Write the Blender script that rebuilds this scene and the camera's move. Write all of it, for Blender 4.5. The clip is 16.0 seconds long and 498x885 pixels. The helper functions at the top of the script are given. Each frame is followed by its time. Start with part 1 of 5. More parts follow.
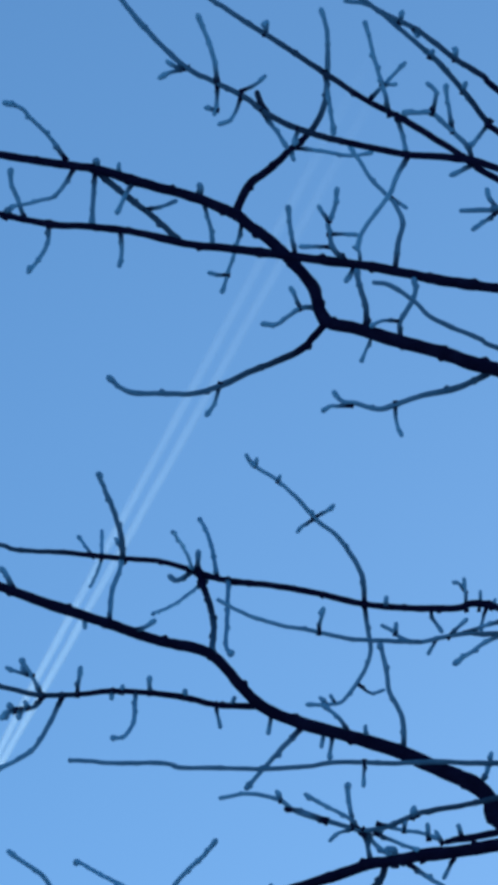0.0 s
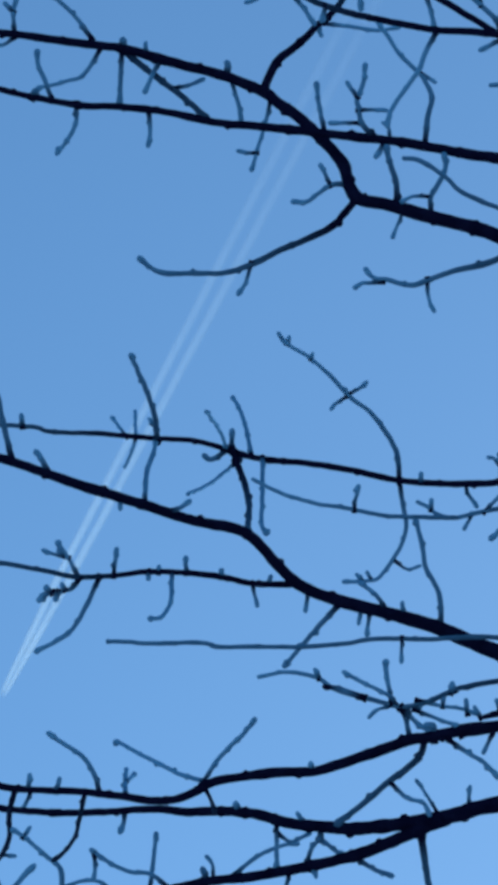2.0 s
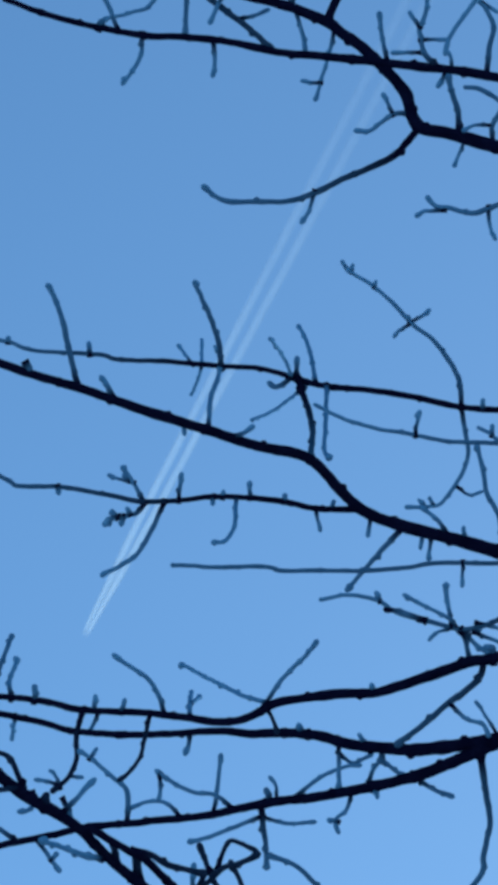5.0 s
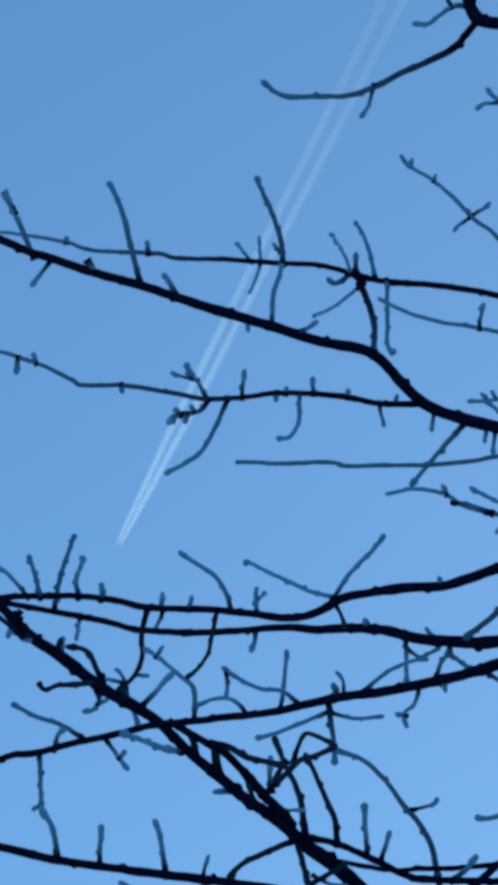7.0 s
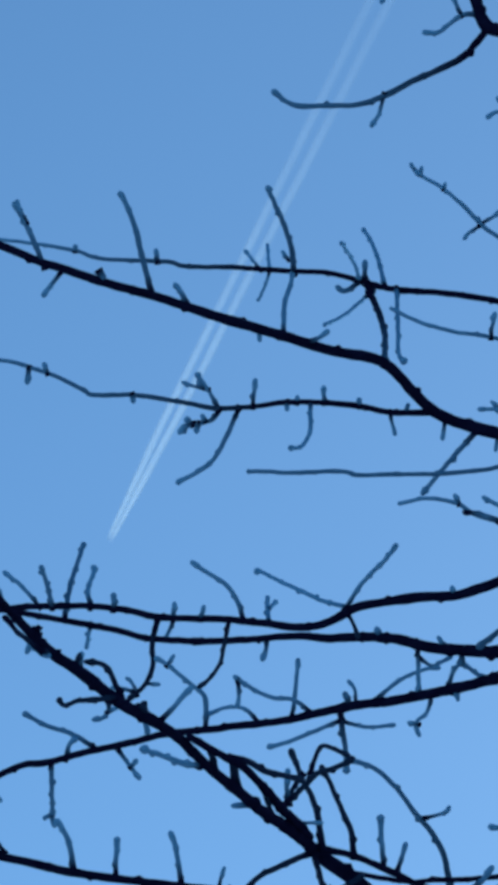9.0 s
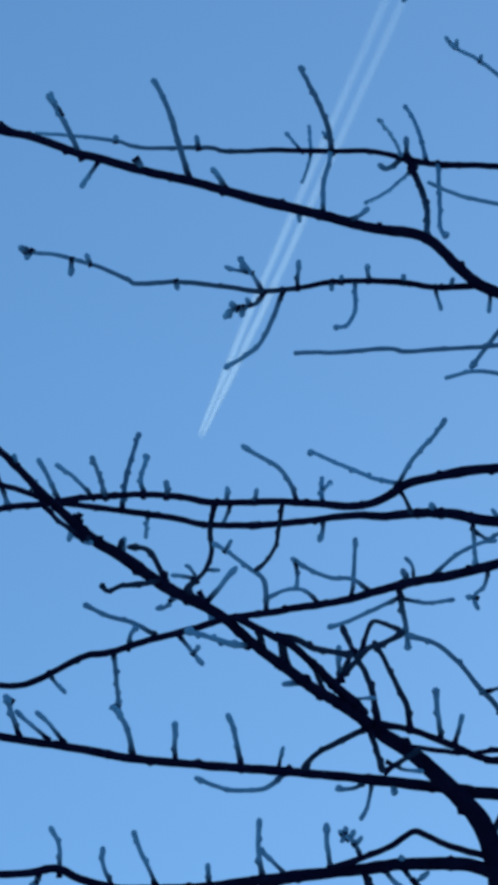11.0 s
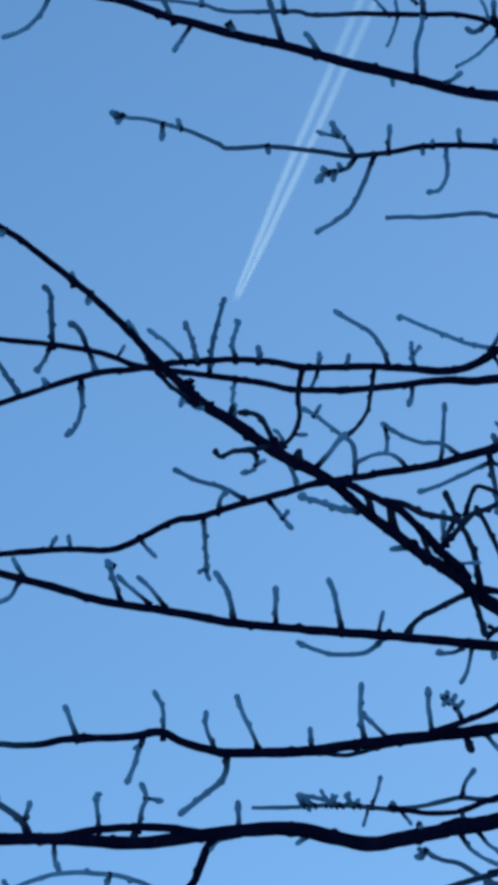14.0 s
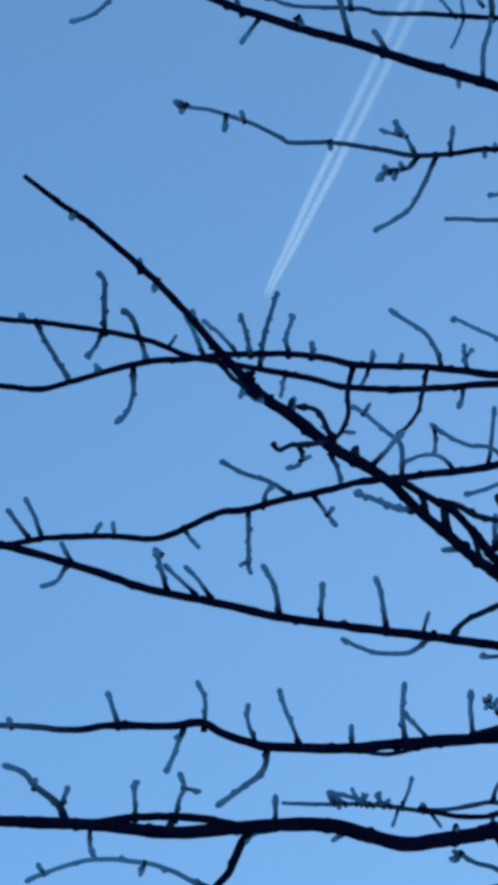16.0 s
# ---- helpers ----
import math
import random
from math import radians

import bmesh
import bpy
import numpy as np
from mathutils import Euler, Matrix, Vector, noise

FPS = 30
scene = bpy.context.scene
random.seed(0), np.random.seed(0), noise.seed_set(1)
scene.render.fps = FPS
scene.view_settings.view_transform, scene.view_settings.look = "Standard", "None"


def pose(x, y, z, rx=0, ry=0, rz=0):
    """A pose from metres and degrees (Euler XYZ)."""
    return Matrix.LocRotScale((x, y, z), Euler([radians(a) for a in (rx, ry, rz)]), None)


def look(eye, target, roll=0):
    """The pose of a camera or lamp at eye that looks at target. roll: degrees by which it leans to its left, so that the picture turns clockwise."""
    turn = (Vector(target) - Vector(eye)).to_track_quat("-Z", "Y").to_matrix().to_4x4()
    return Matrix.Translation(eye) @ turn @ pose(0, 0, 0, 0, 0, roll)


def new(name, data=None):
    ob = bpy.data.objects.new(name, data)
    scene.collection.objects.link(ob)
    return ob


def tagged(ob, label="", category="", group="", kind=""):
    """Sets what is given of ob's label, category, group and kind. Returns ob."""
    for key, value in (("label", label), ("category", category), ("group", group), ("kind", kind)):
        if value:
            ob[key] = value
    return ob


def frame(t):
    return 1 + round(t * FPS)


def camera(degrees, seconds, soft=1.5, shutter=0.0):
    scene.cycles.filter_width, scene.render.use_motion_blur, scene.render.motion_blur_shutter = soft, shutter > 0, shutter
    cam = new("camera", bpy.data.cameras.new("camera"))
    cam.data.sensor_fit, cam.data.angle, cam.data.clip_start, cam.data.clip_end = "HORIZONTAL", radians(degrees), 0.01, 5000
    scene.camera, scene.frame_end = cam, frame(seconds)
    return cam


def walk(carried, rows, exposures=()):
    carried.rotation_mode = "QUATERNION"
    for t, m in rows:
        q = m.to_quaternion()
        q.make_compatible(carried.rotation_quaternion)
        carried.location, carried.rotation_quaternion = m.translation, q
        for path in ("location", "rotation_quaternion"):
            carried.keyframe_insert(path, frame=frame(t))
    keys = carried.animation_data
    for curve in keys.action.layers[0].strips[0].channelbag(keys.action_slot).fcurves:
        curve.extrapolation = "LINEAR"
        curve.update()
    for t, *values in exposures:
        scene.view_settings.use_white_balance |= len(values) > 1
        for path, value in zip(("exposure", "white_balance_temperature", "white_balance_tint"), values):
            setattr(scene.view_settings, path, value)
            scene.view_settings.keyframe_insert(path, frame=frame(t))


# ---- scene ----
cam = camera(8, 16.0, soft=5.4)
PATH = (
    (0.0, pose(0.0481, 0.0479, 1.6619, 132.8832, -0.2754, -3.5302)),
    (0.5, pose(0.0593, 0.0423, 1.6700, 132.7111, -0.4841, -2.7496)),
    (1.0, pose(0.0642, 0.0516, 1.6795, 132.0197, -0.4287, -2.2771)),
    (1.5, pose(0.0360, 0.0428, 1.6838, 130.9409, 0.1566, -2.4934)),
    (2.0, pose(0.0418, 0.0433, 1.6842, 130.8060, 0.1233, -2.5075)),
    (2.5, pose(0.0474, 0.0414, 1.6808, 131.0834, 0.2289, -2.2995)),
    (3.0, pose(0.0823, -0.0300, 1.6159, 130.4781, 0.2909, -2.0042)),
    (3.5, pose(0.0787, -0.0378, 1.6114, 129.6155, -0.1980, -1.8658)),
    (4.0, pose(0.0844, -0.0332, 1.5953, 129.8548, -0.2067, -2.0371)),
    (4.5, pose(0.0896, -0.0275, 1.6036, 129.8018, -0.7298, -1.6229)),
    (4.7, pose(0.0899, -0.0249, 1.5967, 129.8431, -0.7812, -1.5534)),
    (6.8, pose(0.0172, 0.0083, 1.5639, 128.6163, -0.3912, -0.9452)),
    (7.0, pose(0.0047, 0.0057, 1.5625, 128.3582, -0.4426, -0.6268)),
    (7.5, pose(-0.0141, 0.0047, 1.5669, 128.3045, -0.2075, -0.4255)),
    (8.0, pose(-0.0328, 0.0136, 1.5624, 128.3938, -0.0359, -0.7096)),
    (8.5, pose(-0.0503, -0.0047, 1.5775, 128.2736, -0.0664, -0.8079)),
    (8.7, pose(-0.0537, -0.0180, 1.5939, 128.3145, -0.1297, -0.7565)),
    (10.8, pose(0.0578, -0.0130, 1.5788, 126.7277, 0.6643, 1.6594)),
    (11.0, pose(0.0551, -0.0006, 1.5716, 126.5574, 1.0024, 2.0962)),
    (11.5, pose(0.0403, 0.0031, 1.5740, 125.9289, 0.8904, 3.0883)),
    (12.0, pose(0.0334, 0.0088, 1.5708, 125.3568, 1.1000, 3.1388)),
    (12.5, pose(0.0138, -0.0064, 1.5765, 125.4438, 1.2269, 2.8691)),
    (13.0, pose(-0.0144, 0.0070, 1.5731, 125.3135, 1.4205, 3.4755)),
    (13.5, pose(-0.0457, -0.0080, 1.5732, 124.8352, 0.9821, 3.2896)),
    (14.0, pose(-0.0900, -0.0158, 1.5734, 124.3597, 0.7131, 2.5813)),
    (14.5, pose(-0.1427, -0.0212, 1.5847, 124.2618, 0.0396, 2.0616)),
    (15.0, pose(-0.1670, -0.0247, 1.5829, 124.5048, -0.0794, 2.2497)),
    (15.5, pose(-0.1782, -0.0196, 1.5796, 124.3366, -1.3983, 1.0887)),
    (16.0, pose(-0.1550, -0.0107, 1.5705, 124.3104, -1.6100, 1.4604)),
)
walk(cam, PATH, [(0.0, 0.10, 5480, -8), (1.5, 0.0, 5480, -8), (4.5, -0.02, 5480, -8), (9.0, -0.03, 5500, -8), (16.0, -0.06, 5620, -6)])

# ---- daylight ----
SUN_HEIGHT, SUN_TURN = radians(30), radians(24)      # behind the tree, to one side
sky_world = bpy.data.worlds.new("clear_sky")
scene.world = sky_world
sky_world.use_nodes = True
wn = sky_world.node_tree.nodes
sky = wn.new("ShaderNodeTexSky")
sky.sky_type, sky.sun_disc = "NISHITA", False
sky.sun_elevation, sky.sun_rotation = SUN_HEIGHT, SUN_TURN
sky.altitude, sky.air_density, sky.dust_density, sky.ozone_density = 100, 1.0, 0.12, 4.0
wn["Background"].inputs["Strength"].default_value = 0.14
sky_world.node_tree.links.new(sky.outputs["Color"], wn["Background"].inputs["Color"])

sun = new("sun", bpy.data.lights.new("sun", "SUN"))
sun.data.energy, sun.data.angle, sun.data.color = 3.0, radians(0.5), (1.0, 0.97, 0.94)
towards_sun = Vector((math.sin(SUN_TURN) * math.cos(SUN_HEIGHT), math.cos(SUN_TURN) * math.cos(SUN_HEIGHT), math.sin(SUN_HEIGHT)))
sun.matrix_world = look(towards_sun * 30, (0, 0, 0))


# ---- materials ----
def material(name):
    m = bpy.data.materials.new(name)
    m.use_nodes = True
    return m, m.node_tree.nodes, m.node_tree.links


def noise_node(n, l, scale, detail, source, rough=0.6):
    t = n.new("ShaderNodeTexNoise")
    t.inputs["Scale"].default_value, t.inputs["Detail"].default_value, t.inputs["Roughness"].default_value = scale, detail, rough
    l.new(source, t.inputs["Vector"])
    return t


def ramp_node(n, l, source, *stops):
    r = n.new("ShaderNodeValToRGB")
    while len(r.color_ramp.elements) < len(stops):
        r.color_ramp.elements.new(0.5)
    for e, (at, c) in zip(r.color_ramp.elements, stops):
        e.position, e.color = at, (*c, 1)
    l.new(source, r.inputs["Fac"])
    return r


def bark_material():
    """Rough bark: blotches, fine grain with lichen specks, and a bump. Thin wood has pale sky haze painted into its
    colour.
    """
    m, n, l = material("bark")
    geo = n.new("ShaderNodeTexCoord").outputs["Object"]
    blotch = noise_node(n, l, 18, 3, geo)
    fine = noise_node(n, l, 180, 8, geo, 0.7)
    mix = n.new("ShaderNodeMath")
    mix.operation = "MULTIPLY_ADD"
    l.new(fine.outputs["Fac"], mix.inputs[0])
    mix.inputs[1].default_value = 0.6
    half = n.new("ShaderNodeMath")
    half.operation = "MULTIPLY"
    half.inputs[1].default_value = 0.4
    l.new(blotch.outputs["Fac"], half.inputs[0])
    l.new(half.outputs[0], mix.inputs[2])
    bark_tone = ramp_node(n, l, mix.outputs[0], (0.36, (0.004, 0.004, 0.017)), (0.52, (0.008, 0.008, 0.028)), (0.68, (0.015, 0.015, 0.044)))
    # sky blue mixed into thin wood's colour, as if blurred with the sky
    sky_haze = ramp_node(n, l, mix.outputs[0], (0.36, (0.13, 0.26, 0.44)), (0.52, (0.165, 0.33, 0.54)), (0.68, (0.22, 0.40, 0.61)))
    haze_share = n.new("ShaderNodeAttribute")
    haze_share.attribute_name = "haze_share"
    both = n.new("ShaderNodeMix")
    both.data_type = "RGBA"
    l.new(haze_share.outputs["Fac"], both.inputs[0])
    l.new(bark_tone.outputs["Color"], both.inputs[6])
    l.new(sky_haze.outputs["Color"], both.inputs[7])
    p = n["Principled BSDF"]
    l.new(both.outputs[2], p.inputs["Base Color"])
    p.inputs["Roughness"].default_value = 0.9
    p.inputs["Specular IOR Level"].default_value = 0.0
    b = n.new("ShaderNodeBump")
    b.inputs["Strength"].default_value, b.inputs["Distance"].default_value = 0.7, 0.003
    l.new(fine.outputs["Fac"], b.inputs["Height"])
    l.new(b.outputs["Normal"], p.inputs["Normal"])
    return m


BARK = bark_material()


def ground_material():
    m, n, l = material("bounce_ground")
    geo = n.new("ShaderNodeTexCoord").outputs["Object"]
    big, small = noise_node(n, l, 0.35, 4, geo), noise_node(n, l, 14, 8, geo, 0.75)
    a = n.new("ShaderNodeMath")
    a.operation = "ADD"
    l.new(big.outputs["Fac"], a.inputs[0])
    l.new(small.outputs["Fac"], a.inputs[1])
    h = n.new("ShaderNodeMath")
    h.operation = "MULTIPLY"
    h.inputs[1].default_value = 0.5
    l.new(a.outputs[0], h.inputs[0])
    # unseen ground coloured pale and bluish, to throw light up at the twigs
    r = ramp_node(n, l, h.outputs[0], (0.38, (0.28, 0.33, 0.39)), (0.50, (0.41, 0.46, 0.52)), (0.64, (0.55, 0.60, 0.66)))
    p = n["Principled BSDF"]
    l.new(r.outputs["Color"], p.inputs["Base Color"])
    p.inputs["Roughness"].default_value = 0.95
    b = n.new("ShaderNodeBump")
    b.inputs["Distance"].default_value = 0.04
    l.new(small.outputs["Fac"], b.inputs["Height"])
    l.new(b.outputs["Normal"], p.inputs["Normal"])
    return m


PALE_GROUND = ground_material()


def vapour_material(length, thick):
    """Thin ice cloud: dense near the fresh end, spread out and broken up with age."""
    m, n, l = material("ice_vapour")
    geo = n.new("ShaderNodeTexCoord").outputs["Object"]
    sep = n.new("ShaderNodeSeparateXYZ")
    l.new(geo, sep.inputs[0])
    age = n.new("ShaderNodeMapRange")
    age.inputs["From Max"].default_value = length
    l.new(sep.outputs["X"], age.inputs["Value"])
    dens = ramp_node(n, l, age.outputs["Result"], (0.0, (0.0,) * 3), (0.012, (thick * 1.4,) * 3), (0.10, (thick * 1.2,) * 3), (0.22, (thick * 0.85,) * 3), (0.36, (thick * 0.5,) * 3), (0.58, (thick * 0.25,) * 3), (1.0, (0.0,) * 3))
    puff = noise_node(n, l, 0.03, 4, geo)
    lump = n.new("ShaderNodeMapRange")
    lump.inputs["From Min"].default_value, lump.inputs["From Max"].default_value = 0.3, 0.7
    lump.inputs["To Min"].default_value, lump.inputs["To Max"].default_value = 0.8, 1.15
    l.new(puff.outputs["Fac"], lump.inputs["Value"])
    mul = n.new("ShaderNodeMath")
    mul.operation = "MULTIPLY"
    l.new(dens.outputs["Color"], mul.inputs[0])
    l.new(lump.outputs["Result"], mul.inputs[1])
    clear, lit, glow, white, mix = (n.new("ShaderNode" + k) for k in ("BsdfTransparent", "BsdfDiffuse", "BsdfTranslucent", "MixShader", "MixShader"))
    for s in (lit, glow):
        s.inputs["Color"].default_value = (0.80, 0.90, 1.0, 1)
    white.inputs["Fac"].default_value = 0.75
    l.new(lit.outputs[0], white.inputs[1])
    l.new(glow.outputs[0], white.inputs[2])
    l.new(mul.outputs[0], mix.inputs["Fac"])
    l.new(clear.outputs[0], mix.inputs[1])
    l.new(white.outputs[0], mix.inputs[2])
    l.new(mix.outputs[0], n["Material Output"].inputs["Surface"])
    return m


# ---- making parts ----
def part(name, bm, mat, parent=None, label=""):
    """Links a bmesh as one mesh object under its thing or part."""
    me = bpy.data.meshes.new(name)
    bm.to_mesh(me)
    bm.free()
    me.materials.append(mat)
    for f in me.polygons:
        f.use_smooth = True
    ob = new(name, me)
    ob.parent = parent
    return tagged(ob, label)


def spline(points, radii, step):
    """Points and radii along a smooth line through the given ones, about a step apart."""
    p = [Vector(q) for q in points]
    p = [2 * p[0] - p[1], *p, 2 * p[-1] - p[-2]]
    out = []
    for i in range(1, len(p) - 2):
        a, b, c, d = p[i - 1:i + 3]
        n = max(2, math.ceil((c - b).length / step))
        for k in range(n):
            s = k / n
            q = 0.5 * (2 * b + (c - a) * s + (2 * a - 5 * b + 4 * c - d) * s ** 2 + (3 * b - a - 3 * c + d) * s ** 3)
            out.append((q, radii[i - 1] * (1 - s) + radii[i] * s))
    out.append((p[-2], radii[-1]))
    return out


def tube(rings, sides, pale=None):
    """A closed, round-ended bmesh round a line of (centre, radius); pale: how much sky haze is painted in at each
    ring.
    """
    bm = bmesh.new()
    haze_share = bm.verts.layers.float.new("haze_share")
    way = (rings[1][0] - rings[0][0]).normalized()
    side = way.orthogonal().normalized()
    loops = []
    for i, (c, r) in enumerate(rings):
        a, b = rings[max(i - 1, 0)][0], rings[min(i + 1, len(rings) - 1)][0]
        if (b - a).length > 1e-6:
            way = (b - a).normalized()
        side = (side - way * side.dot(way)).normalized()
        up = way.cross(side)
        loops.append([bm.verts.new(c + (side * math.cos(k * math.tau / sides) + up * math.sin(k * math.tau / sides)) * r) for k in range(sides)])
    for u, v in zip(loops, loops[1:]):
        for k in range(sides):
            bm.faces.new((u[k], u[(k + 1) % sides], v[(k + 1) % sides], v[k]))
    bm.faces.new(loops[0][::-1])
    c, r = rings[-1]
    end = bm.verts.new(c + way * r * 0.6)
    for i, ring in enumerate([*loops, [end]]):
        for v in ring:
            v[haze_share] = pale[min(i, len(pale) - 1)] if pale else 0.0
    for k in range(sides):
        bm.faces.new((loops[-1][k], loops[-1][(k + 1) % sides], end))
    return bm


FOOT = Vector((2.9, 6.3, 0))      # of the trunk


def worn(rings, rough, knot):
    """Adds the wobble and knots of grown wood, and moves the line into the tree's own space."""
    out = []
    for c, r in rings:
        w = noise.noise_vector(c * 38) * rough + noise.noise_vector(c * 11) * rough * 0.8
        k = 1 + 0.10 * noise.noise(c * 24) + knot * max(0.0, noise.noise(c * 15 + Vector((7, 3, 1))) - 0.25)
        out.append((c + w - FOOT, r * k))
    return out


def budded(rings, apart, swell):
    """Adds buds and leaf scars, alternately on either side, about so far apart."""
    out, gone, nxt, turn = [], 0.0, apart * random.uniform(0.4, 1.0), random.uniform(0, 6.28)
    buds, last = [], rings[0][0]
    for c, r in rings:
        gone += (c - last).length
        last = c
        if gone > nxt:
            turn += 2.4 + random.uniform(-0.5, 0.5)
            buds.append((gone, turn, random.uniform(0.5, 1.3)))
            nxt = gone + apart * random.uniform(0.6, 1.5)
    gone, last = 0.0, rings[0][0]
    for i, (c, r) in enumerate(rings):
        gone += (c - last).length
        last = c
        way = (rings[min(i + 1, len(rings) - 1)][0] - rings[max(i - 1, 0)][0]).normalized()
        side = way.orthogonal().normalized()
        up, grow, push = way.cross(side), 0.0, Vector()
        for at, a, big in buds:
            g = big * math.exp(-((gone - at) / 0.0045) ** 2) if abs(gone - at) < 0.015 else 0
            grow += g * swell
            push += (side * math.cos(a) + up * math.sin(a)) * g
        out.append((c + push * r * swell * 1.1, r * (1 + grow)))
    return out


WOOD = []      # lines of the branches built so far


def limb(points, thick, joined, kept_dark=False):
    """A branch from its base to its tip; thick: its radii; the first 'joined' points lead to it from the trunk."""
    radii = [thick[0] * (1.9 - 0.8 * i / max(1, joined - 1)) for i in range(joined)] + list(thick)
    rings = spline(points, [0.97 * r + 0.0009 * max(0.0, min(1.0, (0.0085 - r) / 0.0035)) for r in radii], 0.007 if joined == 0 else 0.009)
    WOOD.extend(rings)
    # thin stretches take the painted sky haze, unless kept dark
    pale = [0.0 if kept_dark else min(1.0, max(0.0, (0.0074 - r) / 0.0023)) for c, r in rings]
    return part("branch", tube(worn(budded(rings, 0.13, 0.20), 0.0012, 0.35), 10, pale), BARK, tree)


def twig(branch, points, r0, r1, kept_dark=False):
    """A side shoot with a flared foot and a swollen bud at its end; the haze painted into its colour grows away from
    the foot.
    """
    if r1 > r0:      # it is thickest where it joins the branch
        points, r0, r1 = points[::-1], r1, r0
    a, b = Vector(points[0]), Vector(points[1])
    points = (a + (a - b).normalized() * 0.008, *points[1:])      # rooted in the wood it grows from
    n = len(points) - 1
    rings = spline(points, [(r0 + (r1 - r0) * i / n) * 1.10 + 0.0004 for i in range(n + 1)], 0.004)
    m, length = len(rings), sum((b[0] - a[0]).length for a, b in zip(rings, rings[1:]))
    tip = rings[-1][0]
    joined = length > 0.08 and any((c - tip).length < r + 0.016 for c, r in WOOD)      # at both ends
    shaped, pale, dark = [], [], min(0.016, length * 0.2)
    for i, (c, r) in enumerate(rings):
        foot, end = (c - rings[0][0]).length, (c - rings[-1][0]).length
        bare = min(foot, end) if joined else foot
        sky_haze = min(1.0, max(0.0, (0.0092 - r) / 0.0036)) * min(1.0, max(0.0, bare - dark) / (2.5 * dark))
        # twigs kept dark, mostly those seen across branches, take little of the haze
        pale.append(sky_haze * (0.08 if kept_dark else 1.0))
        r *= 1 + 0.40 * math.exp(-(bare / 0.012) ** 2) + (0.0 if joined else 0.34 * math.exp(-((end - 0.010) / 0.012) ** 2))
        shaped.append((c, r * (0.75 if i == m - 1 else 1)))
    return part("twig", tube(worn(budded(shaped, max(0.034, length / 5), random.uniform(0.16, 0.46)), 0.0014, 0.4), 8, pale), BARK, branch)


# ---- ground, unseen; pale to bounce light up at the twigs ----
bm = bmesh.new()
span = [-2400, -600, -150, -40, -20, *range(-14, 15, 1), 20, 40, 150, 600, 2400]
grid = [[bm.verts.new((x, y, 0.03 * noise.noise(Vector((x, y, 0)) * 0.4) - 0.01)) for y in span] for x in span]
for i in range(len(span) - 1):
    for j in range(len(span) - 1):
        bm.faces.new((grid[i][j], grid[i + 1][j], grid[i + 1][j + 1], grid[i][j + 1]))
tagged(part("ground", bm, PALE_GROUND), "unseen ground under the tree, made pale to bounce light up", "ground", kind="structure")

# ---- contrail, two bands of ice vapour behind one aircraft ----
TIP, FAR = Vector((-98.7, 2409.8, 1793.9)), Vector((232.5, 1989.0, 2325.0))
along = (FAR - TIP).normalized()
LENGTH = (FAR - TIP).length
across = along.cross((TIP - Vector((0, 0, 1.6))).normalized()).normalized()
VAPOUR = vapour_material(LENGTH, 0.056)
contrail = new("contrail")
tagged(contrail, "faint white twin contrail high in the blue sky", "contrail")
contrail.matrix_world = Matrix.Translation(TIP) @ Matrix((along, across, along.cross(across))).transposed().to_4x4()
for flank in (-1, 1):
    for wide in (1.0, 0.88, 0.7):      # a band is denser at its core
        rings = []
        for i in range(91):
            s = i / 90
            far = s * LENGTH
            gap = 1.3 + 3.4 * min(1, far / 120) + 2.4 * max(0, (far - 120) / 330)
            rad = (1.7 + 1.7 * min(1, far / 60) + 1.1 * far / 380) * wide
            rings.append((Vector((far, flank * gap + 0.5 * noise.noise(Vector((s * 20, flank, 0))), 0)), rad * (1 + 0.12 * noise.noise(Vector((s * 60, flank * 5, wide))))))
        band = part("vapour_band", tube(rings, 12), VAPOUR, contrail)

# ---- tree ----
tree = new("bare_tree")
tree.location = FOOT
tagged(tree, "tall bare tree with dark bark and knobbly spur twigs", "tree")
trunk = [(Vector((0.05 * math.sin(z * 0.9), 0.06 * math.sin(z * 0.7 + 1), z)), 0.24 * (1 - z / 11.5) ** 0.8 + 0.13 * math.exp(-z / 0.25)) for z in (i * 0.12 for i in range(-1, 80))]
part("trunk", tube([(c, r * (1 + 0.08 * noise.noise(c * 3))) for c, r in trunk], 20), BARK, tree)

b = limb(((2.900, 6.300, 6.989), (2.231, 6.363, 7.498), (1.562, 6.427, 7.767), (1.056, 6.469, 7.922), (0.916, 6.480, 7.982), (0.789, 6.491, 8.034), (0.689, 6.498, 8.077), (0.624, 6.507, 8.100), (0.598, 6.516, 8.154), (0.584, 6.518, 8.234), (0.547, 6.529, 8.314), (0.478, 6.552, 8.435), (0.419, 6.575, 8.519), (0.384, 6.588, 8.571), (0.280, 6.582, 8.622), (0.128, 6.589, 8.680), (0.005, 6.592, 8.728), (-0.103, 6.606, 8.758), (-0.257, 6.624, 8.801), (-0.444, 6.648, 8.851)),
         (0.0195, 0.0186, 0.0179, 0.0173, 0.0169, 0.0167, 0.0164, 0.0162, 0.0157, 0.0154, 0.0151, 0.0145, 0.0136, 0.0128, 0.0122, 0.0113, 0.0102), 3)
twig(b, ((-0.080, 6.592, 8.763), (-0.121, 6.553, 8.800), (-0.176, 6.517, 8.835), (-0.208, 6.496, 8.855), (-0.254, 6.488, 8.862)), 0.0055, 0.0049)
twig(b, ((-0.056, 6.606, 8.739), (-0.099, 6.656, 8.689), (-0.144, 6.669, 8.678), (-0.181, 6.679, 8.671), (-0.226, 6.689, 8.664)), 0.0055, 0.0043)
twig(b, ((0.008, 6.592, 8.728), (0.006, 6.572, 8.749)), 0.0067, 0.0055)
